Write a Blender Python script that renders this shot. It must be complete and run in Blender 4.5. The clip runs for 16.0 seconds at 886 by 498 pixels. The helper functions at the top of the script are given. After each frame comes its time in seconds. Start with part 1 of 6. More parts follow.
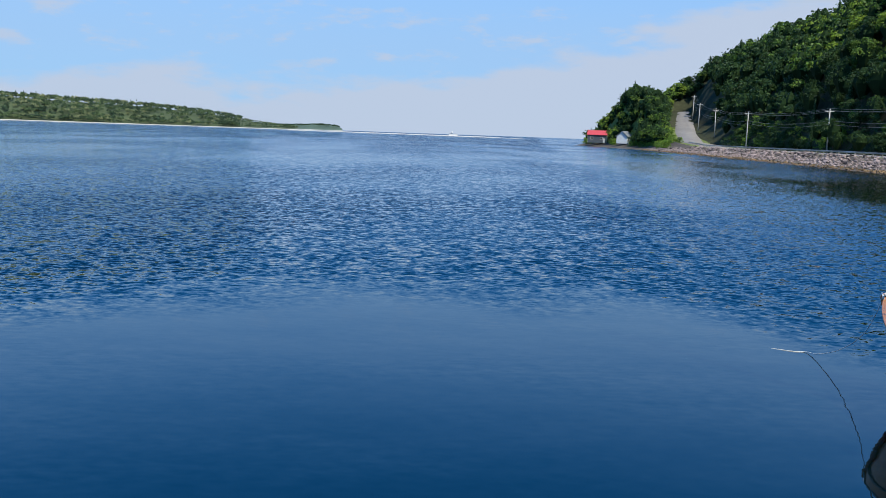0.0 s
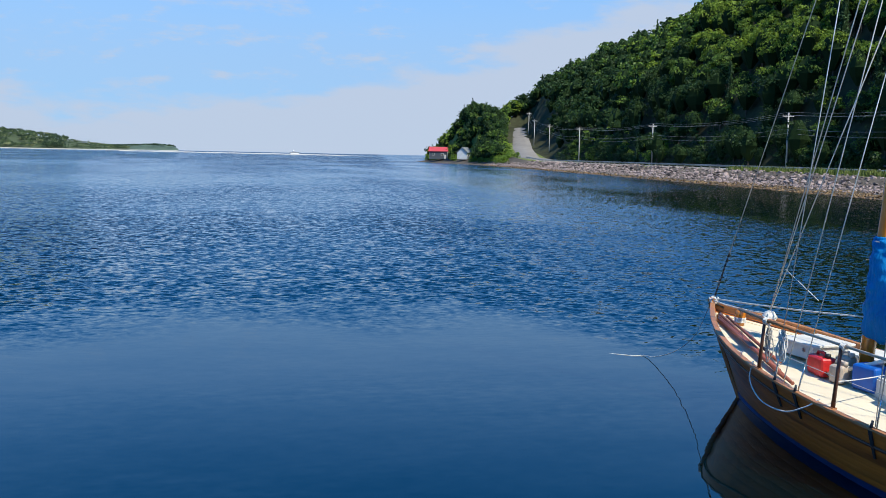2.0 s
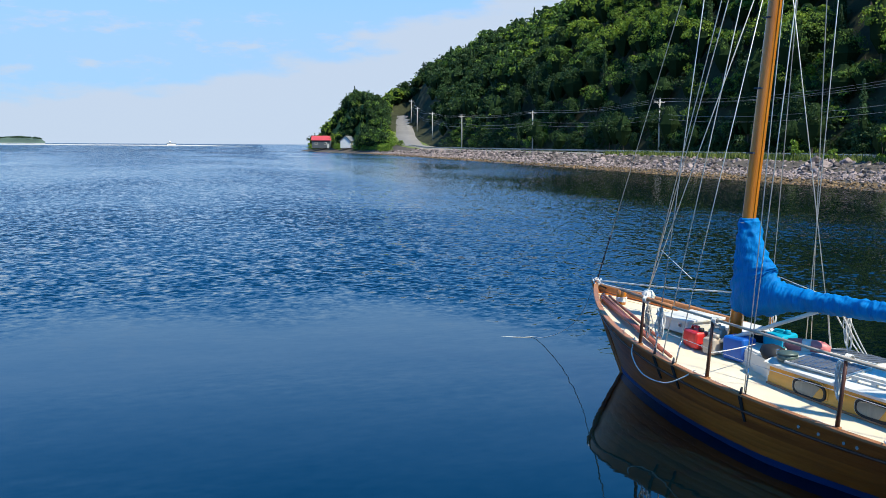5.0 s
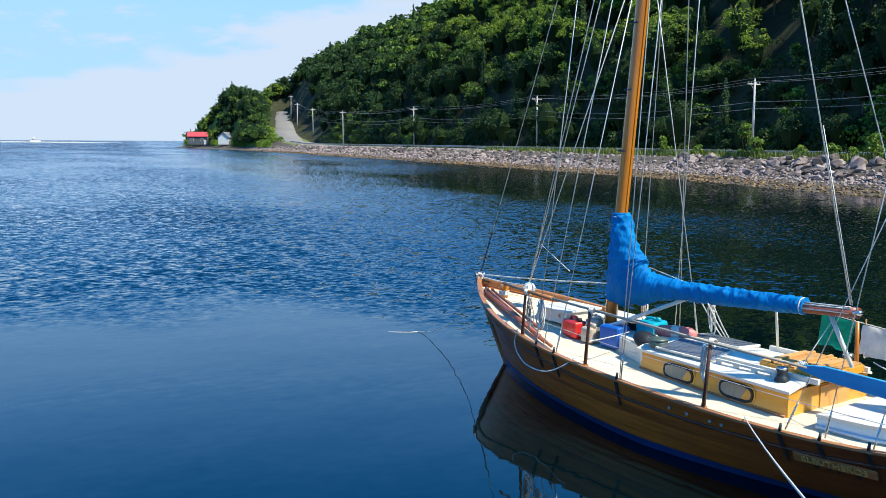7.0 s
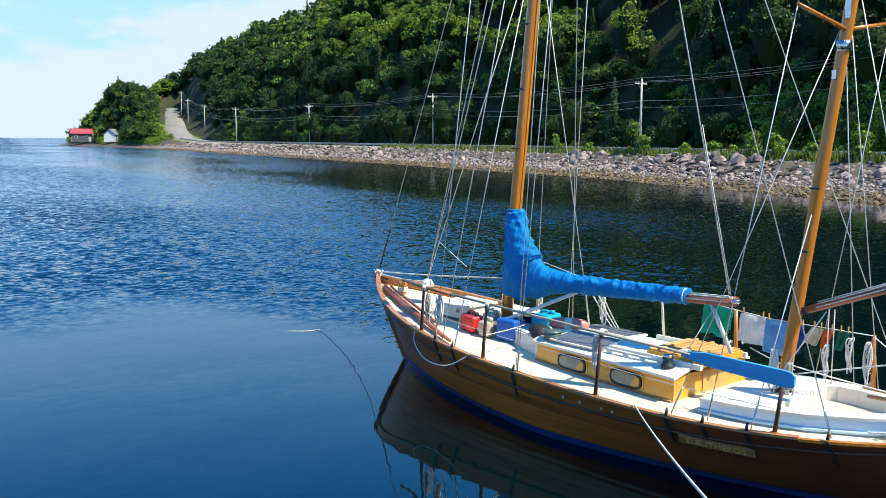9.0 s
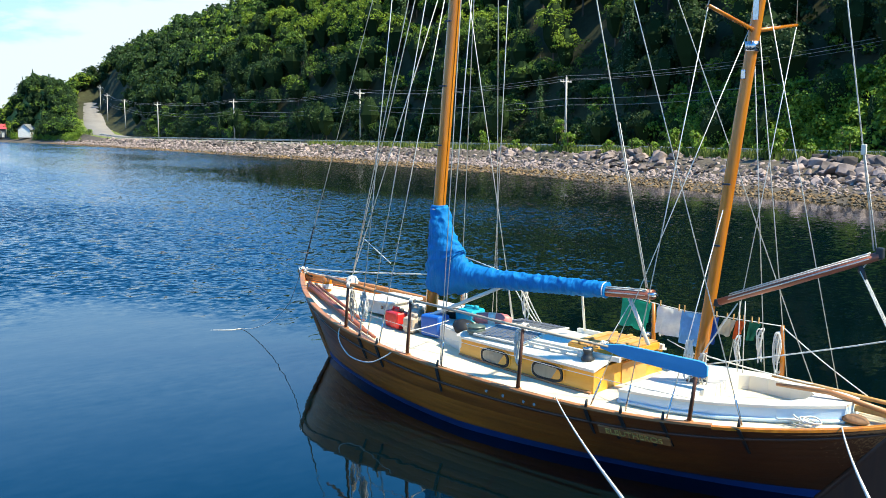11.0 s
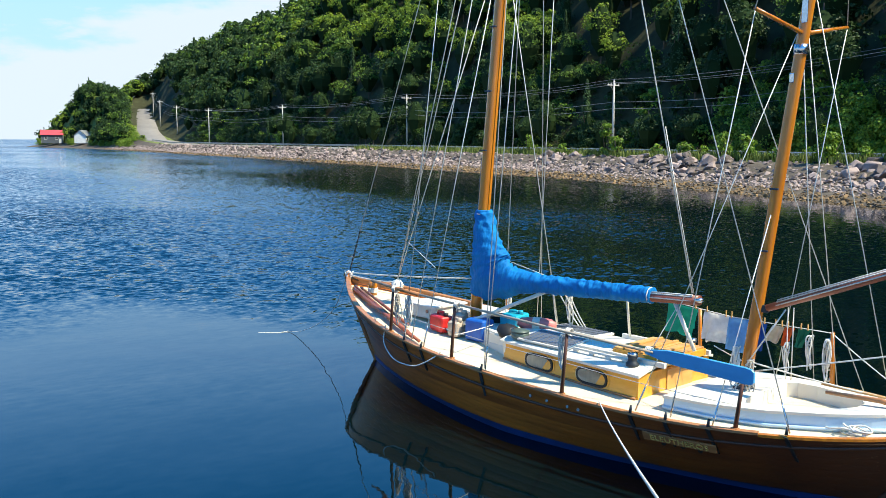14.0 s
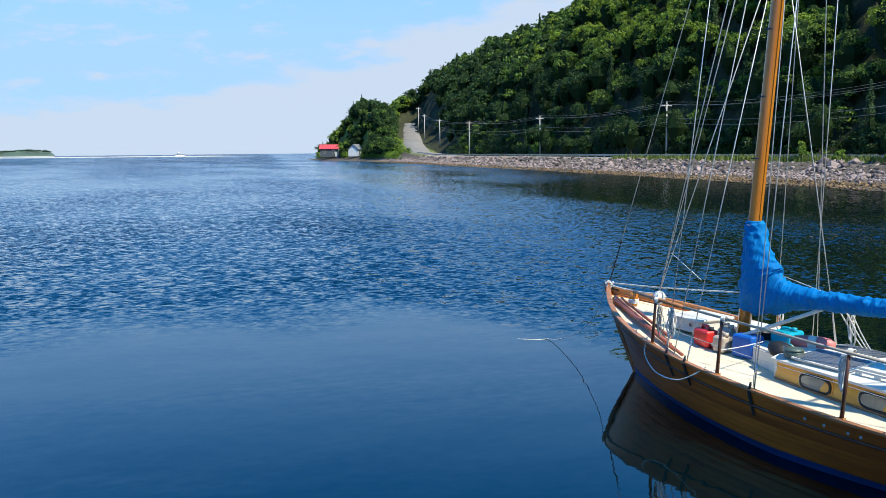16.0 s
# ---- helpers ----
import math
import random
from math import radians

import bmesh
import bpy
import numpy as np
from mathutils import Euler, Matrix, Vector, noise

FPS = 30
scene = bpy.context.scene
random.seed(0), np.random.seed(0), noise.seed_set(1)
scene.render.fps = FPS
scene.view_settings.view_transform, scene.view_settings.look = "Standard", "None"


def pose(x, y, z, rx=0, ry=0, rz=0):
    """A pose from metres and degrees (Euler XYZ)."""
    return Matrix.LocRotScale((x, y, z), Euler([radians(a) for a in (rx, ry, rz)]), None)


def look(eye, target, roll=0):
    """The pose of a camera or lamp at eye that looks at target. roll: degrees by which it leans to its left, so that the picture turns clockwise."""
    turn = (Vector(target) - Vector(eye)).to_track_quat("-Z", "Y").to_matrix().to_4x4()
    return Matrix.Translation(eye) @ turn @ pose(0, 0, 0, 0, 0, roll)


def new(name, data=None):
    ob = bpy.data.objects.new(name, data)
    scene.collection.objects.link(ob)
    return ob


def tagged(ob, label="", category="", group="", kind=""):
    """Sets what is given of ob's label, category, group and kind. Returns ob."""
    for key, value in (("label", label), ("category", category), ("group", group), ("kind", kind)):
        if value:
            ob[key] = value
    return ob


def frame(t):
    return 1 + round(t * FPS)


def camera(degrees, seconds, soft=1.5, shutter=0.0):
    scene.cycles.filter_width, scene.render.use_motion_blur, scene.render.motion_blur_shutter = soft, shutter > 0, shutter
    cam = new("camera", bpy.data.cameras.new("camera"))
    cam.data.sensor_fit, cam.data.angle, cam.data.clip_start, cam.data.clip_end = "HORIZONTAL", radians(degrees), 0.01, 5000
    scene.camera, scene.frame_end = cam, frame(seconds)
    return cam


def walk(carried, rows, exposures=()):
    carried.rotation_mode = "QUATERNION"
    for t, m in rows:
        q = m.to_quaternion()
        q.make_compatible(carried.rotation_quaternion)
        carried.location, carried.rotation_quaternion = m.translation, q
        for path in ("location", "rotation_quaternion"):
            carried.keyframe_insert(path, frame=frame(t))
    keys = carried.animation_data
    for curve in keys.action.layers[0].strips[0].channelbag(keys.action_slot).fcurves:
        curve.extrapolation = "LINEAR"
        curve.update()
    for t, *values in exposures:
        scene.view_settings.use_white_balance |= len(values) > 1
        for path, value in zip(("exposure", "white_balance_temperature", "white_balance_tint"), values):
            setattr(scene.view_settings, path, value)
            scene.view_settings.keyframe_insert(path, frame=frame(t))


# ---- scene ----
cam = camera(53.67, 16.0, soft=0.7)


def aim(x, y, z, yaw, pitch, roll):
    """A camera pose from a place, a heading to the left of +y, a tilt and a lean."""
    a, b = radians(yaw), radians(pitch)
    eye = Vector((x, y, z))
    return look(eye, eye + Vector((-math.sin(a) * math.cos(b), math.cos(a) * math.cos(b), math.sin(b))), roll)


PATH = [(row[0], aim(*row[1:])) for row in (
    (0.0, 0.324, 0.325, 3.446, -0.002, -7.516, 2.036),
    (0.5, 0.319, 0.342, 3.494, -4.057, -6.713, 1.917),
    (1.0, 0.311, 0.361, 3.486, -6.971, -6.405, 1.785),
    (1.5, 0.303, 0.395, 3.470, -8.700, -6.104, 1.497),
    (2.0, 0.284, 0.368, 3.470, -10.082, -6.111, 1.191),
    (2.5, 0.267, 0.353, 3.466, -10.588, -6.096, 0.882),
    (3.0, 0.263, 0.340, 3.476, -12.106, -6.264, 0.659),
    (5.5, 0.061, 0.047, 3.534, -19.307, -6.847, 0.375),
    (6.0, 0.034, 0.002, 3.540, -21.332, -6.883, 0.370),
    (6.5, 0.026, -0.026, 3.554, -23.052, -6.879, 0.248),
    (7.0, 0.005, -0.055, 3.562, -25.241, -7.002, 0.263),
    (7.5, -0.003, -0.071, 3.567, -27.313, -7.087, 0.262),
    (8.0, -0.029, -0.104, 3.570, -28.627, -7.165, 0.269),
    (8.5, -0.042, -0.136, 3.571, -31.187, -7.173, 0.272),
    (9.0, -0.055, -0.158, 3.572, -31.962, -7.137, 0.293),
    (9.5, -0.042, -0.176, 3.577, -33.533, -7.239, 0.299),
    (12.0, -0.016, -0.249, 3.566, -37.599, -7.372, 0.517),
    (12.5, -0.029, -0.268, 3.566, -38.077, -7.396, 0.528),
    (13.0, -0.051, -0.284, 3.571, -38.311, -7.252, 0.643),
    (13.5, -0.047, -0.280, 3.583, -36.592, -7.124, 0.548),
    (14.0, -0.029, -0.275, 3.579, -33.607, -7.054, 0.262),
    (14.5, -0.046, -0.290, 3.591, -30.182, -7.116, -0.102),
    (15.0, -0.065, -0.279, 3.581, -26.135, -7.069, -0.181),
    (15.5, -0.117, -0.291, 3.575, -21.319, -6.757, -0.392),
    (16.0, -0.180, -0.339, 3.582, -16.990, -6.357, -0.577),
)]
walk(cam, PATH, [(0.0, 0.27, 6450, 4), (3.0, 0.33, 6450, 3), (5.5, 0.50, 6550, 1), (7.0, 0.64, 6600, 0), (9.0, 0.85, 6950, -1), (12.5, 1.10, 7500, -2), (14.0, 0.90, 7250, -1), (16.0, 0.54, 6600, 1)])

# ---- light ----
SUN_AZIMUTH, SUN_HEIGHT = 151.0, 54.0  # degrees clockwise from +y, above the horizon

world = bpy.data.worlds.new("sky")
scene.world = world
world.use_nodes = True


def node(tree, kind, **values):
    n = tree.nodes.new(kind)
    for key, value in values.items():
        n.inputs[key].default_value = value
    return n


def sky_world():
    tree = world.node_tree
    link = tree.links.new
    background = tree.nodes["Background"]
    background.inputs["Strength"].default_value = 0.098
    sky = tree.nodes.new("ShaderNodeTexSky")
    sky.sky_type = "NISHITA"
    sky.sun_disc = False
    sky.sun_elevation, sky.sun_rotation = radians(SUN_HEIGHT), radians(SUN_AZIMUTH)
    sky.air_density, sky.dust_density, sky.ozone_density = 1.0, 0.15, 2.0
    co = tree.nodes.new("ShaderNodeTexCoord")
    sep = tree.nodes.new("ShaderNodeSeparateXYZ")
    link(co.outputs["Generated"], sep.inputs[0])

    def math_node(op, a, b=None, c=None):
        n = tree.nodes.new("ShaderNodeMath")
        n.operation = op
        for i, v in enumerate((a, b, c)):
            if v is None:
                continue
            if isinstance(v, (int, float)):
                n.inputs[i].default_value = v
            else:
                link(v, n.inputs[i])
        return n.outputs[0]

    stretch = tree.nodes.new("ShaderNodeMapping")
    stretch.inputs["Scale"].default_value = (1.0, 1.0, 3.2)
    link(co.outputs["Generated"], stretch.inputs["Vector"])
    big = node(tree, "ShaderNodeTexNoise", Scale=5.0, Detail=7.0, Roughness=0.55)
    link(stretch.outputs[0], big.inputs["Vector"])
    fine = node(tree, "ShaderNodeTexNoise", Scale=17.0, Detail=6.0, Roughness=0.6)
    link(stretch.outputs[0], fine.inputs["Vector"])
    # a bank of cloud low over the sea, higher towards the land
    edge = math_node("MULTIPLY_ADD", sep.outputs["X"], 0.26, 0.062)
    edge = math_node("MINIMUM", math_node("MAXIMUM", edge, 0.06), 0.17)
    over = math_node("SUBTRACT", edge, sep.outputs["Z"])
    over = math_node("MULTIPLY_ADD", big.outputs["Fac"], 0.12, math_node("SUBTRACT", over, 0.06))
    over = math_node("MULTIPLY_ADD", fine.outputs["Fac"], 0.05, math_node("SUBTRACT", over, 0.025))
    bank = tree.nodes.new("ShaderNodeMapRange")
    bank.interpolation_type = "SMOOTHSTEP"
    bank.inputs["From Min"].default_value, bank.inputs["From Max"].default_value = -0.008, 0.02
    link(over, bank.inputs["Value"])
    wisp = tree.nodes.new("ShaderNodeMapRange")
    wisp.interpolation_type = "SMOOTHSTEP"
    wisp.inputs["From Min"].default_value, wisp.inputs["From Max"].default_value = 0.51, 0.73
    wisp.inputs["To Max"].default_value = 0.7
    link(fine.outputs["Fac"], wisp.inputs["Value"])
    low = tree.nodes.new("ShaderNodeMapRange")
    low.interpolation_type = "SMOOTHSTEP"
    for key, v in (("From Min", 0.12), ("From Max", 0.24), ("To Min", 1.0), ("To Max", 0.0)):
        low.inputs[key].default_value = v
    link(sep.outputs["Z"], low.inputs["Value"])
    cover = math_node("MAXIMUM", math_node("MULTIPLY", bank.outputs[0], 0.86), math_node("MULTIPLY", wisp.outputs[0], low.outputs[0]))
    mix = tree.nodes.new("ShaderNodeMix")
    mix.data_type = "RGBA"
    link(cover, mix.inputs["Factor"])
    tint = tree.nodes.new("ShaderNodeMix")
    tint.data_type, tint.blend_type = "RGBA", "MULTIPLY"
    tint.inputs["Factor"].default_value = 1.0
    tint.inputs["B"].default_value = (0.14, 1.07, 1.98, 1.0)
    link(sky.outputs[0], tint.inputs["A"])
    haze = tree.nodes.new("ShaderNodeMapRange")
    haze.interpolation_type = "SMOOTHSTEP"
    for key, v in (("From Min", 0.08), ("From Max", 0.42), ("To Min", 0.92), ("To Max", 0.0)):
        haze.inputs[key].default_value = v
    link(sep.outputs["Z"], haze.inputs["Value"])
    air = tree.nodes.new("ShaderNodeMix")
    air.data_type = "RGBA"
    air.inputs["B"].default_value = (3.3, 4.7, 7.2, 1.0)
    link(haze.outputs[0], air.inputs["Factor"])
    link(tint.outputs["Result"], air.inputs["A"])
    link(air.outputs["Result"], mix.inputs["A"])
    mix.inputs["B"].default_value = (4.6, 5.05, 6.4, 1.0)
    link(mix.outputs["Result"], background.inputs["Color"])


sky_world()

sun = new("sun", bpy.data.lights.new("sun", "SUN"))
sun.data.energy, sun.data.angle, sun.data.color = 5.0, radians(0.53), (1.0, 0.93, 0.82)
sun_way = Vector((math.sin(radians(SUN_AZIMUTH)) * math.cos(radians(SUN_HEIGHT)), math.cos(radians(SUN_AZIMUTH)) * math.cos(radians(SUN_HEIGHT)), math.sin(radians(SUN_HEIGHT))))
sun.matrix_world = look(sun_way * 100, (0, 0, 0))

# ---- materials ----
MATERIALS = {}


def surface(name, colour, rough=0.5, metal=0.0, second=None, scale=8.0, detail=5.0, bump=0.0, bump_scale=None, stretch=(1, 1, 1), per_object=0.0, per_island=0.0, specular=0.5, coat=0.0, translucent=None, contrast=(0.35, 0.65)):
    """A material whose colour wanders between two tones, with grain and fine relief, in metres."""
    m = bpy.data.materials.new(name)
    m.use_nodes = True
    tree = m.node_tree
    link = tree.links.new
    out = tree.nodes["Material Output"]
    shader = tree.nodes["Principled BSDF"]
    shader.inputs["Roughness"].default_value = rough
    shader.inputs["Metallic"].default_value = metal
    shader.inputs["Specular IOR Level"].default_value = specular
    shader.inputs["Coat Weight"].default_value = coat
    second = second or tuple(c * 0.72 for c in colour)
    co = tree.nodes.new("ShaderNodeTexCoord")
    place = tree.nodes.new("ShaderNodeMapping")
    place.inputs["Scale"].default_value = stretch
    link(co.outputs["Object"], place.inputs["Vector"])
    noise_a = node(tree, "ShaderNodeTexNoise", Scale=scale, Detail=detail, Roughness=0.6)
    link(place.outputs[0], noise_a.inputs["Vector"])
    noise_b = node(tree, "ShaderNodeTexNoise", Scale=scale * 0.13, Detail=3.0)
    link(place.outputs[0], noise_b.inputs["Vector"])
    mean = tree.nodes.new("ShaderNodeMath")
    mean.operation = "MULTIPLY_ADD"
    mean.inputs[1].default_value = 0.6
    link(noise_a.outputs["Fac"], mean.inputs[0])
    half = tree.nodes.new("ShaderNodeMath")
    half.operation = "MULTIPLY"
    half.inputs[1].default_value = 0.4
    link(noise_b.outputs["Fac"], half.inputs[0])
    link(half.outputs[0], mean.inputs[2])
    spread = node(tree, "ShaderNodeMapRange")
    spread.inputs["From Min"].default_value, spread.inputs["From Max"].default_value = contrast
    value = mean.outputs[0]
    for amount, kind, socket in ((per_object, "ShaderNodeObjectInfo", "Random"), (per_island, "ShaderNodeNewGeometry", "Random Per Island")):
        if amount:
            source = tree.nodes.new(kind)
            shift = tree.nodes.new("ShaderNodeMath")
            shift.operation = "MULTIPLY_ADD"
            shift.inputs[1].default_value = amount
            link(source.outputs[socket], shift.inputs[0])
            lower = tree.nodes.new("ShaderNodeMath")
            lower.operation = "SUBTRACT"
            lower.inputs[1].default_value = amount / 2
            link(value, lower.inputs[0])
            link(lower.outputs[0], shift.inputs[2])
            value = shift.outputs[0]
    link(value, spread.inputs["Value"])
    mix = tree.nodes.new("ShaderNodeMix")
    mix.data_type = "RGBA"
    link(spread.outputs[0], mix.inputs["Factor"])
    mix.inputs["A"].default_value, mix.inputs["B"].default_value = (*second, 1), (*colour, 1)
    link(mix.outputs["Result"], shader.inputs["Base Color"])
    if bump:
        relief = node(tree, "ShaderNodeTexNoise", Scale=bump_scale or scale * 2, Detail=5.0)
        link(place.outputs[0], relief.inputs["Vector"])
        b = node(tree, "ShaderNodeBump", Strength=0.6, Distance=bump)
        link(relief.outputs["Fac"], b.inputs["Height"])
        link(b.outputs[0], shader.inputs["Normal"])
    if translucent:
        glow = tree.nodes.new("ShaderNodeBsdfTranslucent")
        link(mix.outputs["Result"], glow.inputs["Color"])
        both = node(tree, "ShaderNodeMixShader", Fac=translucent)
        link(shader.outputs[0], both.inputs[1])
        link(glow.outputs[0], both.inputs[2])
        link(both.outputs[0], out.inputs["Surface"])
    MATERIALS[name] = m
    return m


def water_material():
    m = bpy.data.materials.new("sea_water")
    m.use_nodes = True
    tree = m.node_tree
    link = tree.links.new
    shader = tree.nodes["Principled BSDF"]
    shader.inputs["Base Color"].default_value = (0.0006, 0.0044, 0.0058, 1)
    shader.inputs["Roughness"].default_value = 0.025
    shader.inputs["IOR"].default_value = 1.57
    co = tree.nodes.new("ShaderNodeTexCoord")

    def field(scale, stretch=(1, 1, 1), turn=0.0, detail=3.0, warp=0.0):
        p = tree.nodes.new("ShaderNodeMapping")
        p.inputs["Scale"].default_value = stretch
        p.inputs["Rotation"].default_value = (0, 0, radians(turn))
        link(co.outputs["Object"], p.inputs["Vector"])
        n = node(tree, "ShaderNodeTexNoise", Scale=scale, Detail=detail, Roughness=0.55, Distortion=warp)
        link(p.outputs[0], n.inputs["Vector"])
        return n.outputs["Fac"]

    def calc(op, a, b, c=None):
        n = tree.nodes.new("ShaderNodeMath")
        n.operation = op
        for i, v in enumerate((a, b, c)):
            if v is None:
                continue
            if isinstance(v, (int, float)):
                n.inputs[i].default_value = v
            else:
                link(v, n.inputs[i])
        return n.outputs[0]

    def ramp(value, low, high, a=0.0, b=1.0):
        r = tree.nodes.new("ShaderNodeMapRange")
        r.interpolation_type = "SMOOTHSTEP"
        for key, v in (("From Min", low), ("From Max", high), ("To Min", a), ("To Max", b)):
            r.inputs[key].default_value = v
        link(value, r.inputs["Value"])
        return r.outputs[0]

    # the lee of the quay is smooth, the open reach is ruffled
    sep = tree.nodes.new("ShaderNodeSeparateXYZ")
    link(co.outputs["Object"], sep.inputs[0])
    east = calc("MULTIPLY", calc("SUBTRACT", sep.outputs["X"], 2.5), 0.85)
    north = sep.outputs["Y"]
    span = calc("SQRT", calc("ADD", calc("MULTIPLY", east, east), calc("MULTIPLY", north, north)), None)
    span = calc("ADD", span, calc("MULTIPLY", calc("SUBTRACT", field(0.16, detail=2.0), 0.5), 7.0))
    span = calc("ADD", span, ramp(sep.outputs["X"], 4.0, 8.5, 0.0, 3.5))
    open_reach = ramp(span, 16.5, 23.0)
    lee = ramp(calc("MULTIPLY_ADD", sep.outputs["X"], -1.15, sep.outputs["Y"]), -26.0, 2.0, 0.14, 1.0)
    lee = calc("MULTIPLY", lee, ramp(calc("MULTIPLY_ADD", sep.outputs["Y"], -0.1, sep.outputs["X"]), 0.0, 11.0, 1.0, 0.52))
    edge = calc("ADD", span, calc("MULTIPLY", calc("SUBTRACT", field(0.022, (1, 0.5, 1), 10, 2.0), 0.5), 34.0))
    patch = ramp(field(0.040, (1, 0.40, 1), 20, 2.0), 0.38, 0.62, 0.55, 1.15)
    strength = calc("MULTIPLY", calc("MULTIPLY", open_reach, lee), calc("MULTIPLY", patch, calc("MULTIPLY", ramp(edge, 43.0, 54.0, 1.15, 0.76), ramp(span, 130.0, 420.0, 1.0, 2.0))))

    def tilt(scale, stretch, turn, detail, warp=0.0):
        p = tree.nodes.new("ShaderNodeMapping")
        p.inputs["Scale"].default_value = stretch
        p.inputs["Rotation"].default_value = (0, 0, radians(turn))
        link(co.outputs["Object"], p.inputs["Vector"])
        n = node(tree, "ShaderNodeTexNoise", Scale=scale, Detail=detail, Roughness=0.6, Distortion=warp)
        link(p.outputs[0], n.inputs["Vector"])
        v = tree.nodes.new("ShaderNodeVectorMath")
        v.operation = "SUBTRACT"
        v.inputs[1].default_value = (0.5, 0.5, 0.5)
        link(n.outputs["Color"], v.inputs[0])
        return v.outputs[0]

    def vec(op, a, b):
        v = tree.nodes.new("ShaderNodeVectorMath")
        v.operation = op
        for i, q in enumerate((a, b)):
            if isinstance(q, tuple):
                v.inputs[i].default_value = q
            else:
                link(q, v.inputs[i])
        return v.outputs[0]

    def scaled(vector, amount):
        v = tree.nodes.new("ShaderNodeVectorMath")
        v.operation = "SCALE"
        link(vector, v.inputs[0])
        if isinstance(amount, (int, float)):
            v.inputs["Scale"].default_value = amount
        else:
            link(amount, v.inputs["Scale"])
        return v.outputs[0]

    wind = vec("ADD", tilt(8.0, (0.6, 0.85, 1), 10, 2.5, 0.4), scaled(tilt(3.4, (0.6, 0.6, 1), 12, 2.0, 0.3), 0.45))
    calm = vec("ADD", scaled(tilt(0.55, (0.5, 1.5, 1), 8, 2.0), 0.026), scaled(tilt(6.0, (0.6, 1.3, 1), -8, 1.5), calc("MULTIPLY", ramp(field(0.22, (0.5, 1.4, 1), 12, 2.0), 0.42, 0.7, 0.45, 1.1), 0.042)))
    # the ripples run in before the wind, their steep faces turned to the quay
    slope = vec("ADD", calm, scaled(vec("ADD", scaled(wind, RIPPLE), (-0.11, -0.13, 0.0)), strength))
    slope = vec("MULTIPLY", slope, (1.0, 1.0, 0.0))
    normal = tree.nodes.new("ShaderNodeVectorMath")
    normal.operation = "NORMALIZE"
    link(vec("ADD", slope, (0.0, 0.0, 1.0)), normal.inputs[0])
    link(normal.outputs[0], shader.inputs["Normal"])
    return m


RIPPLE = 1.2
WATER = water_material()
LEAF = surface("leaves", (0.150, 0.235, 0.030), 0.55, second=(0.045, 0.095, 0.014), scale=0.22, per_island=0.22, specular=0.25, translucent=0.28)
# the deep and yellow-green leaves also carry the hill's painted shade and sun
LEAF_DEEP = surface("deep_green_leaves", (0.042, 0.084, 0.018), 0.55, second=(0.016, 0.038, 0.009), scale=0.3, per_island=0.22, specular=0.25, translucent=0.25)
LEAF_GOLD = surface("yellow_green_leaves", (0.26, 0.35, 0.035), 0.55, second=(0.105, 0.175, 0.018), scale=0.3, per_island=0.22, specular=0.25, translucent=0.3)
NEEDLES = surface("conifer_needles", (0.060, 0.115, 0.042), 0.7, second=(0.022, 0.048, 0.02), scale=0.4, per_island=0.4, specular=0.2, translucent=0.1)
LEAF_YOUNG = surface("young_leaves", (0.225, 0.33, 0.036), 0.5, second=(0.08, 0.155, 0.018), scale=0.5, per_island=0.5, specular=0.25, translucent=0.32)
LEAF_FAR_PALE = surface("far_pale_leaves", (0.24, 0.25, 0.12), 0.7, second=(0.12, 0.15, 0.07), scale=0.03, per_island=0.4, specular=0.1)
LEAF_FAR_DARK = surface("far_dark_leaves", (0.052, 0.085, 0.045), 0.7, second=(0.025, 0.045, 0.025), scale=0.03, per_island=0.4, specular=0.1)
LEAF_FAR = surface("far_leaves", (0.105, 0.145, 0.060), 0.7, second=(0.045, 0.075, 0.034), scale=0.03, per_island=0.5, specular=0.1)
# near-black colour of the bodies that stand for shade inside the crowns
SHADE = surface("crown_shade", (0.016, 0.034, 0.010), 0.9, scale=0.6, specular=0.1)
BARK = surface("bark", (0.10, 0.075, 0.055), 0.9, scale=6, stretch=(1, 1, 0.2), bump=0.02)
SOIL = surface("hillside_soil", (0.055, 0.06, 0.03), 0.95, second=(0.03, 0.03, 0.018), scale=0.5, bump=0.1, bump_scale=1.5, specular=0.1)
GRASS = surface("grass", (0.24, 0.27, 0.075), 0.8, second=(0.07, 0.11, 0.025), scale=1.5, per_island=0.5, specular=0.2, translucent=0.25)
ROCK = surface("granite", (0.33, 0.255, 0.23), 0.85, second=(0.045, 0.037, 0.034), scale=2.2, per_object=0.45, per_island=0.55, bump=0.05, bump_scale=5, specular=0.3, contrast=(0.25, 0.75))
WEED_ROCK = surface("weedy_cobble", (0.24, 0.15, 0.07), 0.8, second=(0.075, 0.055, 0.035), scale=2.0, per_island=0.6, bump=0.03, specular=0.3, contrast=(0.25, 0.75))
SAND = surface("sand", (0.60, 0.55, 0.47), 0.9, scale=0.2, specular=0.2)
GRAVEL = surface("beach_gravel", (0.13, 0.105, 0.08), 0.9, second=(0.055, 0.045, 0.035), scale=2.5, bump=0.06, bump_scale=6, specular=0.25)
ASPHALT = surface("worn_asphalt", (0.25, 0.23, 0.21), 0.9, second=(0.19, 0.175, 0.16), scale=0.6, bump=0.01, bump_scale=30, specular=0.25)

# ---- modelling helpers ----


def mesh_of(name, verts, faces, material=None, smooth=False):
    me = bpy.data.meshes.new(name)
    me.from_pydata([tuple(v) for v in verts], [], [tuple(f) for f in faces])
    if material:
        me.materials.append(material)
    if smooth:
        me.polygons.foreach_set("use_smooth", [True] * len(me.polygons))
    me.update()
    return me


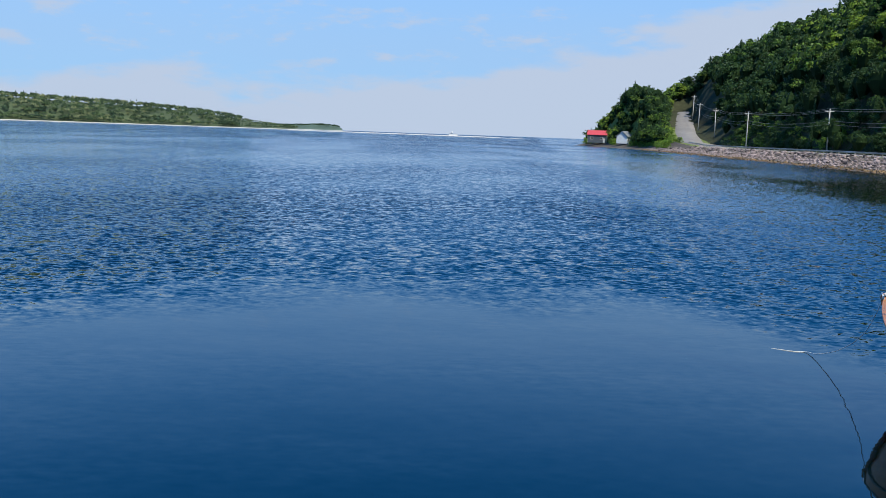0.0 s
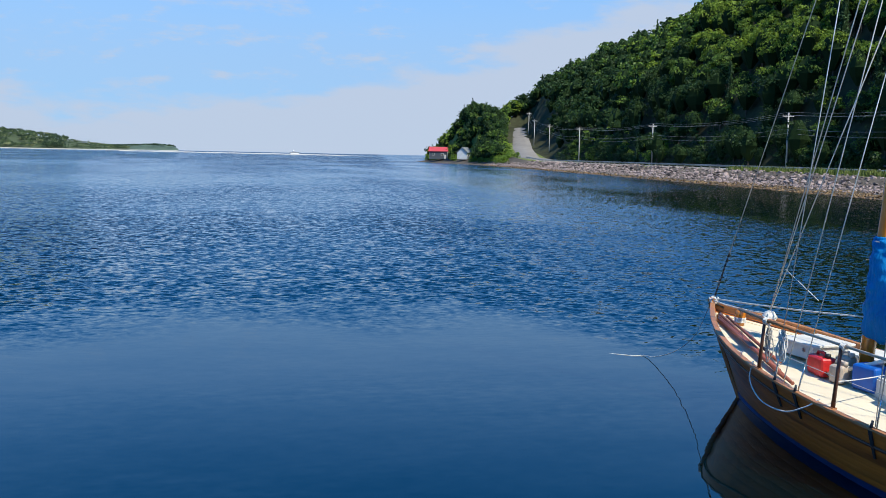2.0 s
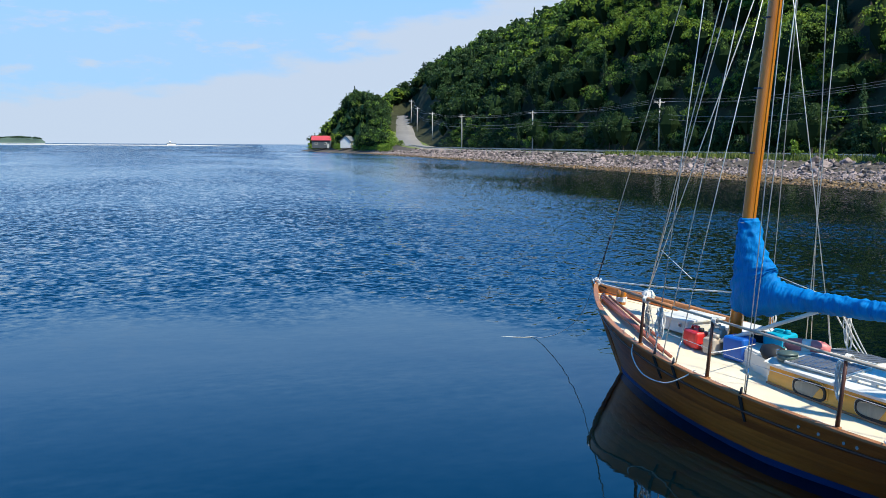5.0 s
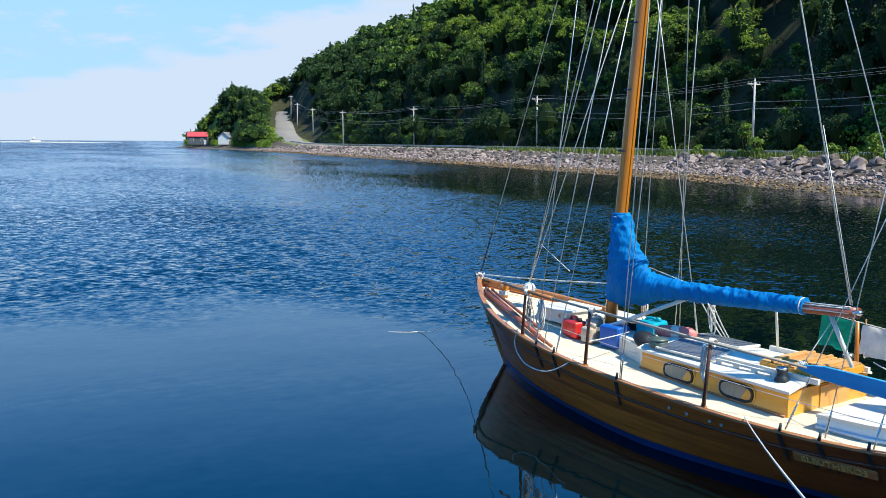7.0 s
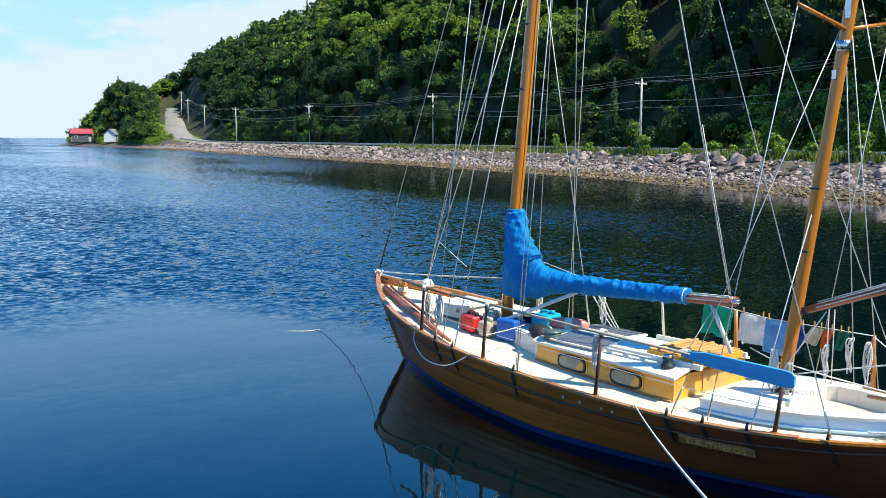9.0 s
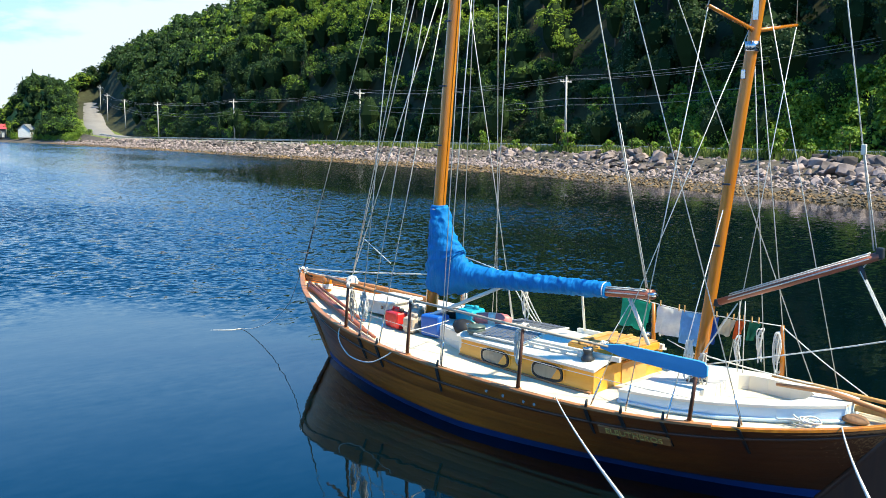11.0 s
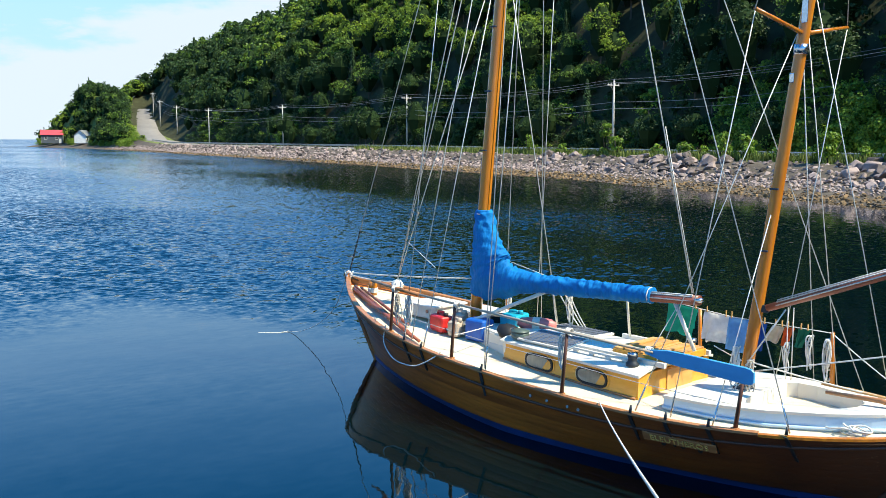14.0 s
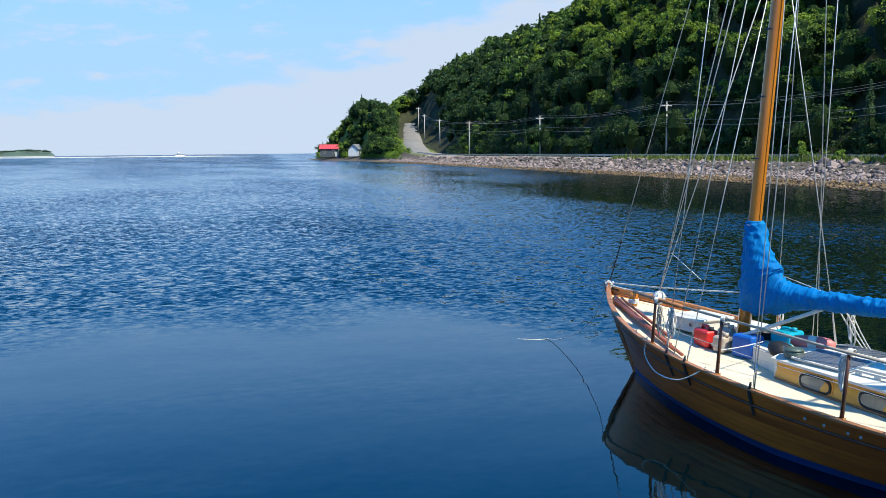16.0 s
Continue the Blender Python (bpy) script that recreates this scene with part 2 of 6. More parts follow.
def quads_mesh(name, verts, material, slots=None):
    """A mesh of loose four-cornered faces from an (n, 4, 3) array."""
    n = len(verts)
    me = bpy.data.meshes.new(name)
    me.vertices.add(n * 4)
    me.vertices.foreach_set("co", np.asarray(verts, np.float32).ravel())
    me.loops.add(n * 4)
    me.loops.foreach_set("vertex_index", np.arange(n * 4, dtype=np.int32))
    me.polygons.add(n)
    me.polygons.foreach_set("loop_start", np.arange(0, n * 4, 4, dtype=np.int32))
    for m in material if isinstance(material, (list, tuple)) else (material,):
        me.materials.append(m)
    if slots is not None:
        me.polygons.foreach_set("material_index", np.asarray(slots, np.int32))
    me.update(calc_edges=True)
    return me


def part(name, bm, material, parent, label="", smooth=False):
    """Links a bmesh, or a mesh, as one object under a thing or a part."""
    if isinstance(bm, bmesh.types.BMesh):
        me = bpy.data.meshes.new(name)
        bm.to_mesh(me)
        bm.free()
    else:
        me = bm
    if material and not me.materials:
        me.materials.append(material)
    if smooth:
        me.polygons.foreach_set("use_smooth", [True] * len(me.polygons))
    ob = new(name, me)
    ob.parent = parent
    if label:
        tagged(ob, label)
    return ob


def thing(name, label, category, place=None, group="", kind=""):
    ob = tagged(new(name), label, category, group, kind)
    ob.empty_display_size = 0.2
    if place is not None:
        ob.matrix_world = place
    return ob


def box(cx, cy, cz, sx, sy, sz, bevel=0.0, turn=None, bm=None, segments=2):
    """A block with eased edges round its centre."""
    bm = bm or bmesh.new()
    made = bmesh.ops.create_cube(bm, size=1.0)["verts"]
    m = Matrix.Translation((cx, cy, cz)) @ (turn or Matrix()) @ Matrix.Diagonal((sx, sy, sz, 1))
    bmesh.ops.transform(bm, matrix=m, verts=made)
    if bevel:
        edges = list({e for v in made for e in v.link_edges})
        bmesh.ops.bevel(bm, geom=edges, offset=bevel, segments=segments, affect="EDGES", profile=0.6)
    return bm


def tube(points, radius, sides=8, bm=None, caps=True, flat=1.0):
    """A round bar along points; radius may be one number or one per point."""
    bm = bm or bmesh.new()
    points = [Vector(p) for p in points]
    radii = radius if isinstance(radius, (list, tuple)) else [radius] * len(points)
    rings = []
    side = None
    for i, p in enumerate(points):
        way = (points[min(i + 1, len(points) - 1)] - points[max(i - 1, 0)]).normalized()
        if side is None:
            side = way.cross(Vector((0, 0, 1)))
            if side.length < 1e-3:
                side = way.cross(Vector((0, 1, 0)))
        side = (side - way * side.dot(way)).normalized()
        up = side.cross(way)
        rings.append([bm.verts.new(p + (side * math.cos(a) + up * math.sin(a) * flat) * radii[i]) for a in [2 * math.pi * k / sides for k in range(sides)]])
    for a, b in zip(rings, rings[1:]):
        for k in range(sides):
            f = bm.faces.new((a[k], a[(k + 1) % sides], b[(k + 1) % sides], b[k]))
            f.smooth = True
    if caps:
        bm.faces.new(rings[0][::-1])
        bm.faces.new(rings[-1])
    return bm


def lathe(profile, sides=20, bm=None, at=(0, 0, 0)):
    """A turned body from (radius, height) pairs."""
    bm = bm or bmesh.new()
    rings = []
    for r, z in profile:
        rings.append([bm.verts.new((at[0] + r * math.cos(2 * math.pi * k / sides), at[1] + r * math.sin(2 * math.pi * k / sides), at[2] + z)) for k in range(sides)])
    for a, b in zip(rings, rings[1:]):
        for k in range(sides):
            f = bm.faces.new((a[k], a[(k + 1) % sides], b[(k + 1) % sides], b[k]))
            f.smooth = True
    bm.faces.new(rings[0][::-1])
    bm.faces.new(rings[-1])
    return bm


def sag(a, b, drop, steps=14):
    """Points of a slack line between two places."""
    a, b = Vector(a), Vector(b)
    return [a.lerp(b, k / steps) - Vector((0, 0, drop * 4 * (k / steps) * (1 - k / steps))) for k in range(steps + 1)]


# ---- sea and land ----
SHORE_Y = [-160, -60, 0, 21, 38, 51, 61, 85, 118, 170, 220, 276, 320, 350, 390, 428, 440, 452, 466, 490, 560]
SHORE_X = [-30, 18, 40, 46, 50.5, 53, 55.8, 58.3, 61, 64, 66.5, 69.5, 70.5, 70.2, 66, 62, 64, 74, 98, 150, 330]


def shore(y):
    return float(np.interp(y, SHORE_Y, SHORE_X)) + 0.7 * noise.noise((y * 0.11, 3.1, 0)) + 0.35 * noise.noise((y * 0.45, 7.7, 0))


def road_line(y):
    """The road's middle and its level at a distance along the shore."""
    base = float(np.interp(y, SHORE_Y, SHORE_X)) + 15.0
    x = base if y < 270 else float(np.interp(y, [270, 300, 335, 385, 430, 480], [base, 83.5, 90.5, 103, 115.5, 126]))
    return x, float(np.interp(y, [-200, 270, 300, 335, 385, 430, 480], [2.15, 2.15, 3.4, 6.8, 12.4, 18.0, 19.5]))


def bank_level(o):
    return float(np.interp(o, [-8, -3, 0, 4.5, 8.5, 11.0, 20, 22], [-2.5, -0.9, 0.0, 0.75, 1.9, 2.12, 2.15, 2.5]))


def land_level(x, y):
    o = x - shore(y)
    ridge = float(np.interp(y, [-160, 60, 170, 317, 366, 440, 500], [119, 118, 109, 92, 87, 62, 16]))
    up = max(0.0, o - 22.0) * float(np.interp(y, [240, 310], [0.84, 0.56]))
    hill = ridge * (1 - math.exp(-up / ridge * 1.9)) if up > 0 else 0.0
    rough = (noise.noise((x * 0.06, y * 0.06, 0)) * 2.2 + noise.noise((x * 0.2, y * 0.2, 5)) * 0.7) * min(1.0, max(0.0, (o - 22) / 14))
    if y < 262:
        knoll = 0.0
    else:
        knoll = 19.5 * math.exp(-((x - 84) / 16) ** 2 - ((y - 392) / 44) ** 2)
        if y > 330:
            hill *= min(1.0, max(0.2, (x - 94) / 18))
    z = bank_level(o) + hill + rough + knoll * min(1.0, max(0.0, (o - 8.5) / 8))
    if y > 425:
        z += 9.0 * math.exp(-((x - 120) / 16) ** 2 - ((y - 464) / 17) ** 2)
    rx, rz = road_line(y)
    w = min(1.0, max(0.0, (9.5 - abs(x - rx)) / 5.0))
    w = w * w * (3 - 2 * w) * min(1.0, max(0.0, (452 - y) / 14))
    return z * (1 - w) + (rz - 0.12) * w


def build_sea():
    bm = bmesh.new()
    rings = [0.0, 12, 30, 60, 120, 300, 900, 2200, 4900]
    previous = None
    for r in rings[1:]:
        ring = [bm.verts.new((r * math.cos(2 * math.pi * k / 48), r * math.sin(2 * math.pi * k / 48), 0)) for k in range(48)]
        if previous is None:
            bm.faces.new(ring)
        else:
            for k in range(48):
                bm.faces.new((previous[k], ring[k], ring[(k + 1) % 48], previous[(k + 1) % 48]))
        previous = ring
    me = bpy.data.meshes.new("water")
    bm.to_mesh(me)
    bm.free()
    me.materials.append(WATER)
    tagged(new("water", me), "deep blue sea inlet, smooth near the quay and ruffled beyond", "water", kind="structure")


build_sea()


def build_land():
    offsets = [-8, -5, -2.5, -1, 0, 1, 2, 3, 4.5, 6, 7.2, 8.5, 10, 11, 13, 15, 17, 19, 20.5, 22, 24, 27, 30, 34, 38, 43, 48, 54, 60, 68, 76, 86, 98, 112, 130, 155, 190, 240]
    ys = list(np.arange(-160, 20, 12)) + list(np.arange(20, 300, 3.0)) + list(np.arange(300, 500, 2.5))
    verts, faces = [], []
    for y in ys:
        s = shore(y)
        for o in offsets:
            verts.append((s + o, y, land_level(s + o, y)))
    n = len(offsets)
    for i in range(len(ys) - 1):
        for j in range(n - 1):
            a = i * n + j
            faces.append((a, a + 1, a + n + 1, a + n))
    me = mesh_of("ground", verts, faces, None, True)
    me.materials.append(GRAVEL)
    me.materials.append(SOIL)
    me.materials.append(GRASS)
    for p in me.polygons:
        o = offsets[p.index % (n - 1)]
        p.material_index = 0 if o < 8.5 else (2 if o < 20 else 1)
    tagged(new("ground", me), "gravel beach rising to a steep wooded hillside", "ground", kind="structure")


build_land()


def build_road():
    verts, faces = [], []
    ys = list(np.arange(-150, 441, 3.0))
    for y in ys:
        x, z = road_line(y)
        x2, z2 = road_line(y + 1)
        side = Vector((1, -(x2 - x), 0)).normalized()
        for w, dz in ((-3.9, -0.25), (-3.7, 0.0), (0, 0.05), (3.7, 0.0), (3.9, -0.25)):
            verts.append((x + side.x * w, y + side.y * w, z + dz))
    for i in range(len(ys) - 1):
        for j in range(4):
            a = i * 5 + j
            faces.append((a, a + 1, a + 6, a + 5))
    tagged(new("road", mesh_of("road", verts, faces, ASPHALT, True)), "pale worn asphalt road climbing over the hill", "road", kind="structure")


build_road()

# ---- woods ----
rng = np.random.default_rng(7)


def leaf_cloud(count, size, height, radius, shape, seed):
    """Loose leaf sprays on a crown: an (n, 4, 3) array round the foot of the tree."""
    r = np.random.default_rng(seed)
    if shape in ("broad", "shrub"):
        if shape == "broad":
            # boughs stand out of the crown as rounded clumps, with gaps between them
            lumps = 28
            a = r.uniform(0, 2 * math.pi, lumps)
            up = r.uniform(-0.45, 1.0, lumps)
            flat = np.sqrt(1 - np.clip(up, -0.95, 0.95) ** 2)
            grow = r.uniform(0.55, 0.85, lumps)
            centres = np.stack([np.cos(a) * flat * radius * grow, np.sin(a) * flat * radius * grow, height * (0.60 + 0.27 * up * grow)], 1)
            spread = radius * r.uniform(0.18, 0.36, lumps)
        else:
            lumps = 14
            up = r.uniform(0.05, 0.85, lumps)
            centres = np.stack([r.normal(0, 0.45, lumps) * radius * (1.05 - up), r.normal(0, 0.45, lumps) * radius * (1.05 - up), up * height], 1)
            spread = np.full(lumps, radius * 0.36)
        which = r.integers(0, lumps, count)
        way = r.normal(0, 1, (count, 3))
        way /= np.linalg.norm(way, axis=1, keepdims=True)
        way[:, 2] = np.where(way[:, 2] < -0.25, -way[:, 2], way[:, 2])
        reach = spread[which][:, None] * r.uniform(0.7, 1.12, (count, 1))
        p = centres[which] + way * reach * [1, 1, 0.8]
        out = p - [0, 0, height * 0.5]
        normal = way + out / np.linalg.norm(out, axis=1, keepdims=True) * 0.4 + r.normal(0, 0.4, (count, 3))
    else:
        h = r.uniform(0, 1, count) ** 1.4
        tier = 0.75 + 0.25 * np.sin(h * 34)
        a = r.uniform(0, 2 * math.pi, count)
        rad = radius * (1 - h) * tier * r.uniform(0.6, 1.0, count) + 0.12
        p = np.stack([rad * np.cos(a), rad * np.sin(a), height * (0.1 + 0.9 * h) - 0.2 * rad], 1)
        normal = np.stack([np.cos(a), np.sin(a), np.full(count, 0.7)], 1) + r.normal(0, 0.4, (count, 3))
    normal /= np.linalg.norm(normal, axis=1, keepdims=True)
    t = np.cross(normal, r.normal(0, 1, (count, 3)))
    t /= np.linalg.norm(t, axis=1, keepdims=True)
    b = np.cross(normal, t)
    s = size * r.uniform(0.55, 1.25, (count, 1))
    fold = normal * s * 0.25
    return np.stack([p - t * s * 0.6, p - b * s * 0.38 + fold * 0.5, p + t * s * 0.6, p + b * s * 0.38 - fold], 1)


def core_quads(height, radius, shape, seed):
    """A rough body that fills a crown, painted dark as the shade among leaves, as loose faces."""
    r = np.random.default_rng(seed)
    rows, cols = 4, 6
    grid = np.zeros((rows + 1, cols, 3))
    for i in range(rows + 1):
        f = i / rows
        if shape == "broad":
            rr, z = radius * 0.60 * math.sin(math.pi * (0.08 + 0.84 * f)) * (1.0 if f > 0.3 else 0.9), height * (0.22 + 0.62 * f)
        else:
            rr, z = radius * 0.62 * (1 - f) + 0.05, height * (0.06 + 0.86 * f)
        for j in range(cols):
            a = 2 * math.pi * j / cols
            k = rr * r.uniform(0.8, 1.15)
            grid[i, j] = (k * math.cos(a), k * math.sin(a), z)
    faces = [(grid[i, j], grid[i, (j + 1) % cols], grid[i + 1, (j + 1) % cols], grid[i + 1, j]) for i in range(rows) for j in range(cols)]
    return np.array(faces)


def trunk_quads(height, seed):
    """A tapered five-sided trunk with two limbs, as loose faces."""
    r = np.random.default_rng(seed)
    faces = []
    runs = [((0, 0, -0.5), (r.normal(0, 0.2), r.normal(0, 0.2), height * 0.7), 0.17, 0.07)]
    for _ in range(2):
        a = r.uniform(0, 6.28)
        runs.append(((0, 0, height * 0.35), (1.3 * math.cos(a), 1.3 * math.sin(a), height * 0.62), 0.07, 0.03))
    for lo, hi, r0, r1 in runs:
        ring = [(math.cos(2 * math.pi * k / 5), math.sin(2 * math.pi * k / 5)) for k in range(6)]
        for (c0, s0), (c1, s1) in zip(ring, ring[1:]):
            faces.append([(lo[0] + c0 * r0, lo[1] + s0 * r0, lo[2]), (lo[0] + c1 * r0, lo[1] + s1 * r0, lo[2]), (hi[0] + c1 * r1, hi[1] + s1 * r1, hi[2]), (hi[0] + c0 * r1, hi[1] + s0 * r1, hi[2])])
    return np.array(faces)


def placed(quads, x, y, z, s, a):
    c, n = math.cos(a) * s, math.sin(a) * s
    return quads @ np.array([[c, -n, 0], [n, c, 0], [0, 0, s]]).T + [x, y, z]


def forest(name, spots, templates, leaf, label, inner=None, kind_of=None, trunks=False):
    """Joins tree templates at (x, y, z, scale, turn, template); kind_of picks the leaf of each tree."""
    leaves, cores, stems, slots = [], [], [], []
    stem = trunk_quads(10.5, 4)
    for spot in spots:
        lf, co = templates[spot[5]]
        leaves.append(placed(lf, *spot[:5]))
        slots.append(np.full(len(lf), kind_of(spot) if kind_of else 0))
        if co is not None:
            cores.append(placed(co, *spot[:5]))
        if trunks:
            stems.append(placed(stem, *spot[:5]))
    top = tagged(new(name), label, "trees", kind="stuff")
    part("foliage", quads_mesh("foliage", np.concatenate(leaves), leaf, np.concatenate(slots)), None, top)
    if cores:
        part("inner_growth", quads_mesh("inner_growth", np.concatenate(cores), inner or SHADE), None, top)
    if stems:
        part("trunks", quads_mesh("trunks", np.concatenate(stems), BARK), None, top)
    return top


def leaf_tone(spot):
    """Which leaf a tree bears: conifers have needles, the rest loose groups plus painted sun and shade."""
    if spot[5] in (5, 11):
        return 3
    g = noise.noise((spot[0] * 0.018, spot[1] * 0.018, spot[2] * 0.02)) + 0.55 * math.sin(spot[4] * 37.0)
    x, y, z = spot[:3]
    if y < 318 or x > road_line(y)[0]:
        # sun and shade painted by height angle from the quay: pale shoulder, dark foot
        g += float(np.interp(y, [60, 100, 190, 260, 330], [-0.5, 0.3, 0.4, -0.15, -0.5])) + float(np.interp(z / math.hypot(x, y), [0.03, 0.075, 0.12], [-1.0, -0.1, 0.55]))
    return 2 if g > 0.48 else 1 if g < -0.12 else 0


HILL_LEAVES = [LEAF, LEAF_DEEP, LEAF_GOLD, NEEDLES]


def hides_house(x, y):
    """Whether a tree here would stand before one of the two houses on the point."""
    b = math.degrees(math.atan2(x, y))
    front = x - float(np.interp(y, SHORE_Y, SHORE_X)) < 9.5
    return (front and (8.6 < b < 10.5 and y < 411 or 10.95 < b < 11.8)) or math.hypot(x - 76, y - 371) < 5.5 or math.hypot(x - 71, y - 404) < 8.0


def hill_spots():
    """Places for the trees of the hillside, sorted by how near they stand to the water's edge and the quay."""
    near, mid, far, high = [], [], [], []
    y = -60.0
    while y < 470:
        o = 21.5
        while o < 210:
            px, py = shore(y) + o + rng.uniform(-1.7, 1.7), y + rng.uniform(-2.0, 2.0)
            gap = 3.9 if o < 60 else 5.2
            o += gap * rng.uniform(0.8, 1.25)
            rx, _ = road_line(py)
            if -9.0 < px - rx < 10.5 and 225 < py < 441:
                continue
            z = land_level(px, py)
            away = math.hypot(px, py)
            if (z - 3.5) / away > 0.30 and o > 60:
                continue
            s = rng.uniform(0.62, 1.16) * (0.75 if o < 30 else 1.0)
            conifer = rng.random() < 0.06
            spot = (px, py, z - 0.5, s, rng.uniform(0, 6.28))
            # low on the slope the thinned crowns bare their dark cores as shade
            k = int(rng.integers(0, 5)) + (6 if o < (62 if py < 100 else 35) else 0)
            if away < 150 and (z + 4) / away < 0.22:
                near.append((*spot, 5 if conifer else k))
            elif away < 260 and (z + 4) / away < 0.22:
                mid.append((*spot, 5 if conifer else k))
            elif (z + 4) / away < 0.22:
                far.append((*spot, 5 if conifer else k))
            else:
                high.append((*spot, 5 if conifer else k))
        y += 4.9
    # the wooded knoll between the beach and the road
    for _ in range(560):
        py = rng.uniform(318, 445)
        px = rng.uniform(float(np.interp(py, SHORE_Y, SHORE_X)) + 6, road_line(py)[0] - 7.5)
        if px < float(np.interp(py, SHORE_Y, SHORE_X)) + 6:
            continue
        if hides_house(px, py):
            continue
        far.append((px, py, land_level(px, py) - 0.5, rng.uniform(0.42, 0.75) + (0.12 if py > 402 else 0.0), rng.uniform(0, 6.28), 5 if rng.random() < 0.12 else int(rng.integers(0, 5))))
    # trees beyond the crest of the road
    for _ in range(70):
        px, py = rng.uniform(104, 142), rng.uniform(444, 466)
        far.append((px, py, land_level(px, py) - 0.5, rng.uniform(0.6, 0.95), rng.uniform(0, 6.28), int(rng.integers(0, 5))))
    return near, mid, far, high


NEAR, MID, FAR, HIGH = hill_spots()


def templates(count, size):
    """Five broad crowns and a conifer, then the same thinned so their dark cores imitate shade at the hill's foot."""
    made = []
    for thin in (1.0, 0.42):
        n = int(count * thin)
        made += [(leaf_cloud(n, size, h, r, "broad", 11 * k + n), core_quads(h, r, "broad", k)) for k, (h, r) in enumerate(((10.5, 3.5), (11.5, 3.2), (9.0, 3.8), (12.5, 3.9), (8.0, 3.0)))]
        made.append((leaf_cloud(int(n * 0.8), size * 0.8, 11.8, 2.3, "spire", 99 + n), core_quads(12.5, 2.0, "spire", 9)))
    return made


forest("hillside_wood", NEAR, templates(2300, 0.27), HILL_LEAVES, "dense broadleaf wood on the steep hillside above the road", kind_of=leaf_tone, trunks=True)
forest("middle_wood", MID, templates(1050, 0.37), HILL_LEAVES, "dense green broadleaf wood further along the hillside", kind_of=leaf_tone, trunks=True)
forest("far_wood", FAR, templates(192, 0.75), HILL_LEAVES, "green wood over the ridge and the wooded knoll", kind_of=leaf_tone)
forest("upper_wood", HIGH, templates(58, 1.45), HILL_LEAVES, "wood high on the hill above the road", kind_of=leaf_tone)

# ---- the boat's materials ----
VARNISH = surface("varnished_spar", (0.56, 0.20, 0.018), 0.25, second=(0.38, 0.115, 0.010), scale=5, stretch=(4, 4, 0.35), bump=0.001, bump_scale=30, coat=0.6)
HULL_WOOD = surface("varnished_planking", (0.54, 0.155, 0.019), 0.36, second=(0.225, 0.058, 0.008), scale=2.4, stretch=(0.35, 3, 5), per_object=0.14, bump=0.002, bump_scale=14, specular=0.38)


def tone_hull(m):
    """The planking turns darker towards the stern, with pale flecks by the sternpost."""
    tree = m.node_tree
    link = tree.links.new
    shader = tree.nodes["Principled BSDF"]
    colour = shader.inputs["Base Color"].links[0].from_socket
    co = tree.nodes.new("ShaderNodeTexCoord")
    sep = tree.nodes.new("ShaderNodeSeparateXYZ")
    link(co.outputs["Object"], sep.inputs[0])

    def blend(low, high, most, grain, tone, source):
        n = node(tree, "ShaderNodeTexNoise", Scale=grain, Detail=5.0, Roughness=0.7)
        link(co.outputs["Object"], n.inputs["Vector"])
        where = tree.nodes.new("ShaderNodeMath")
        where.operation = "MULTIPLY_ADD"
        where.inputs[1].default_value = 2.4
        link(n.outputs["Fac"], where.inputs[0])
        link(sep.outputs["X"], where.inputs[2])
        r = node(tree, "ShaderNodeMapRange")
        r.inputs["From Min"].default_value, r.inputs["From Max"].default_value = low, high
        r.inputs["To Max"].default_value = most
        link(where.outputs[0], r.inputs["Value"])
        mix = tree.nodes.new("ShaderNodeMix")
        mix.data_type = "RGBA"
        link(r.outputs[0], mix.inputs["Factor"])
        link(source, mix.inputs["A"])
        mix.inputs["B"].default_value = (*tone, 1)
        return mix.outputs["Result"]

    colour = blend(5.9, 9.2, 0.93, 1.3, (0.085, 0.028, 0.014), colour)
    colour = blend(10.3, 10.45, 0.8, 24.0, (0.36, 0.20, 0.10), colour)
    link(colour, shader.inputs["Base Color"])


tone_hull(HULL_WOOD)
TEAK = surface("oiled_rail", (0.46, 0.20, 0.07), 0.42, second=(0.28, 0.11, 0.04), scale=6, stretch=(0.3, 3, 3), bump=0.001, bump_scale=25, coat=0.2)
RED_SPAR = surface("red_brown_spar", (0.33, 0.10, 0.055), 0.38, second=(0.20, 0.055, 0.03), scale=5, stretch=(0.4, 4, 4), bump=0.001)
MAHOGANY = surface("dark_mahogany", (0.10, 0.035, 0.016), 0.5, second=(0.06, 0.02, 0.012), scale=6, stretch=(3, 3, 0.4), coat=0.05)
OCHRE = surface("honey_varnished_cabin_side", (0.80, 0.39, 0.045), 0.35, second=(0.64, 0.28, 0.03), scale=4, stretch=(0.4, 3, 3), coat=0.5)
SLAT_WOOD = surface("pale_hatch_wood", (0.62, 0.34, 0.11), 0.5, second=(0.46, 0.22, 0.06), scale=6, stretch=(3, 0.4, 3), per_object=0.3)
DECK = surface("cream_deck_paint", (0.70, 0.60, 0.43), 0.65, second=(0.60, 0.50, 0.35), scale=3, bump=0.002, bump_scale=120, contrast=(0.3, 0.7))
WHITE = surface("white_gloss_paint", (0.72, 0.68, 0.59), 0.4, second=(0.62, 0.58, 0.50), scale=2.5, contrast=(0.3, 0.7))
# the coaming's sides, bluer than its white top
PALE_BLUE = surface("pale_blue_coaming", (0.46, 0.63, 0.75), 0.4, second=(0.52, 0.62, 0.69), scale=2.5)
BOOT = surface("blue_boot_paint", (0.012, 0.065, 0.26), 0.4, second=(0.008, 0.04, 0.16), scale=4)
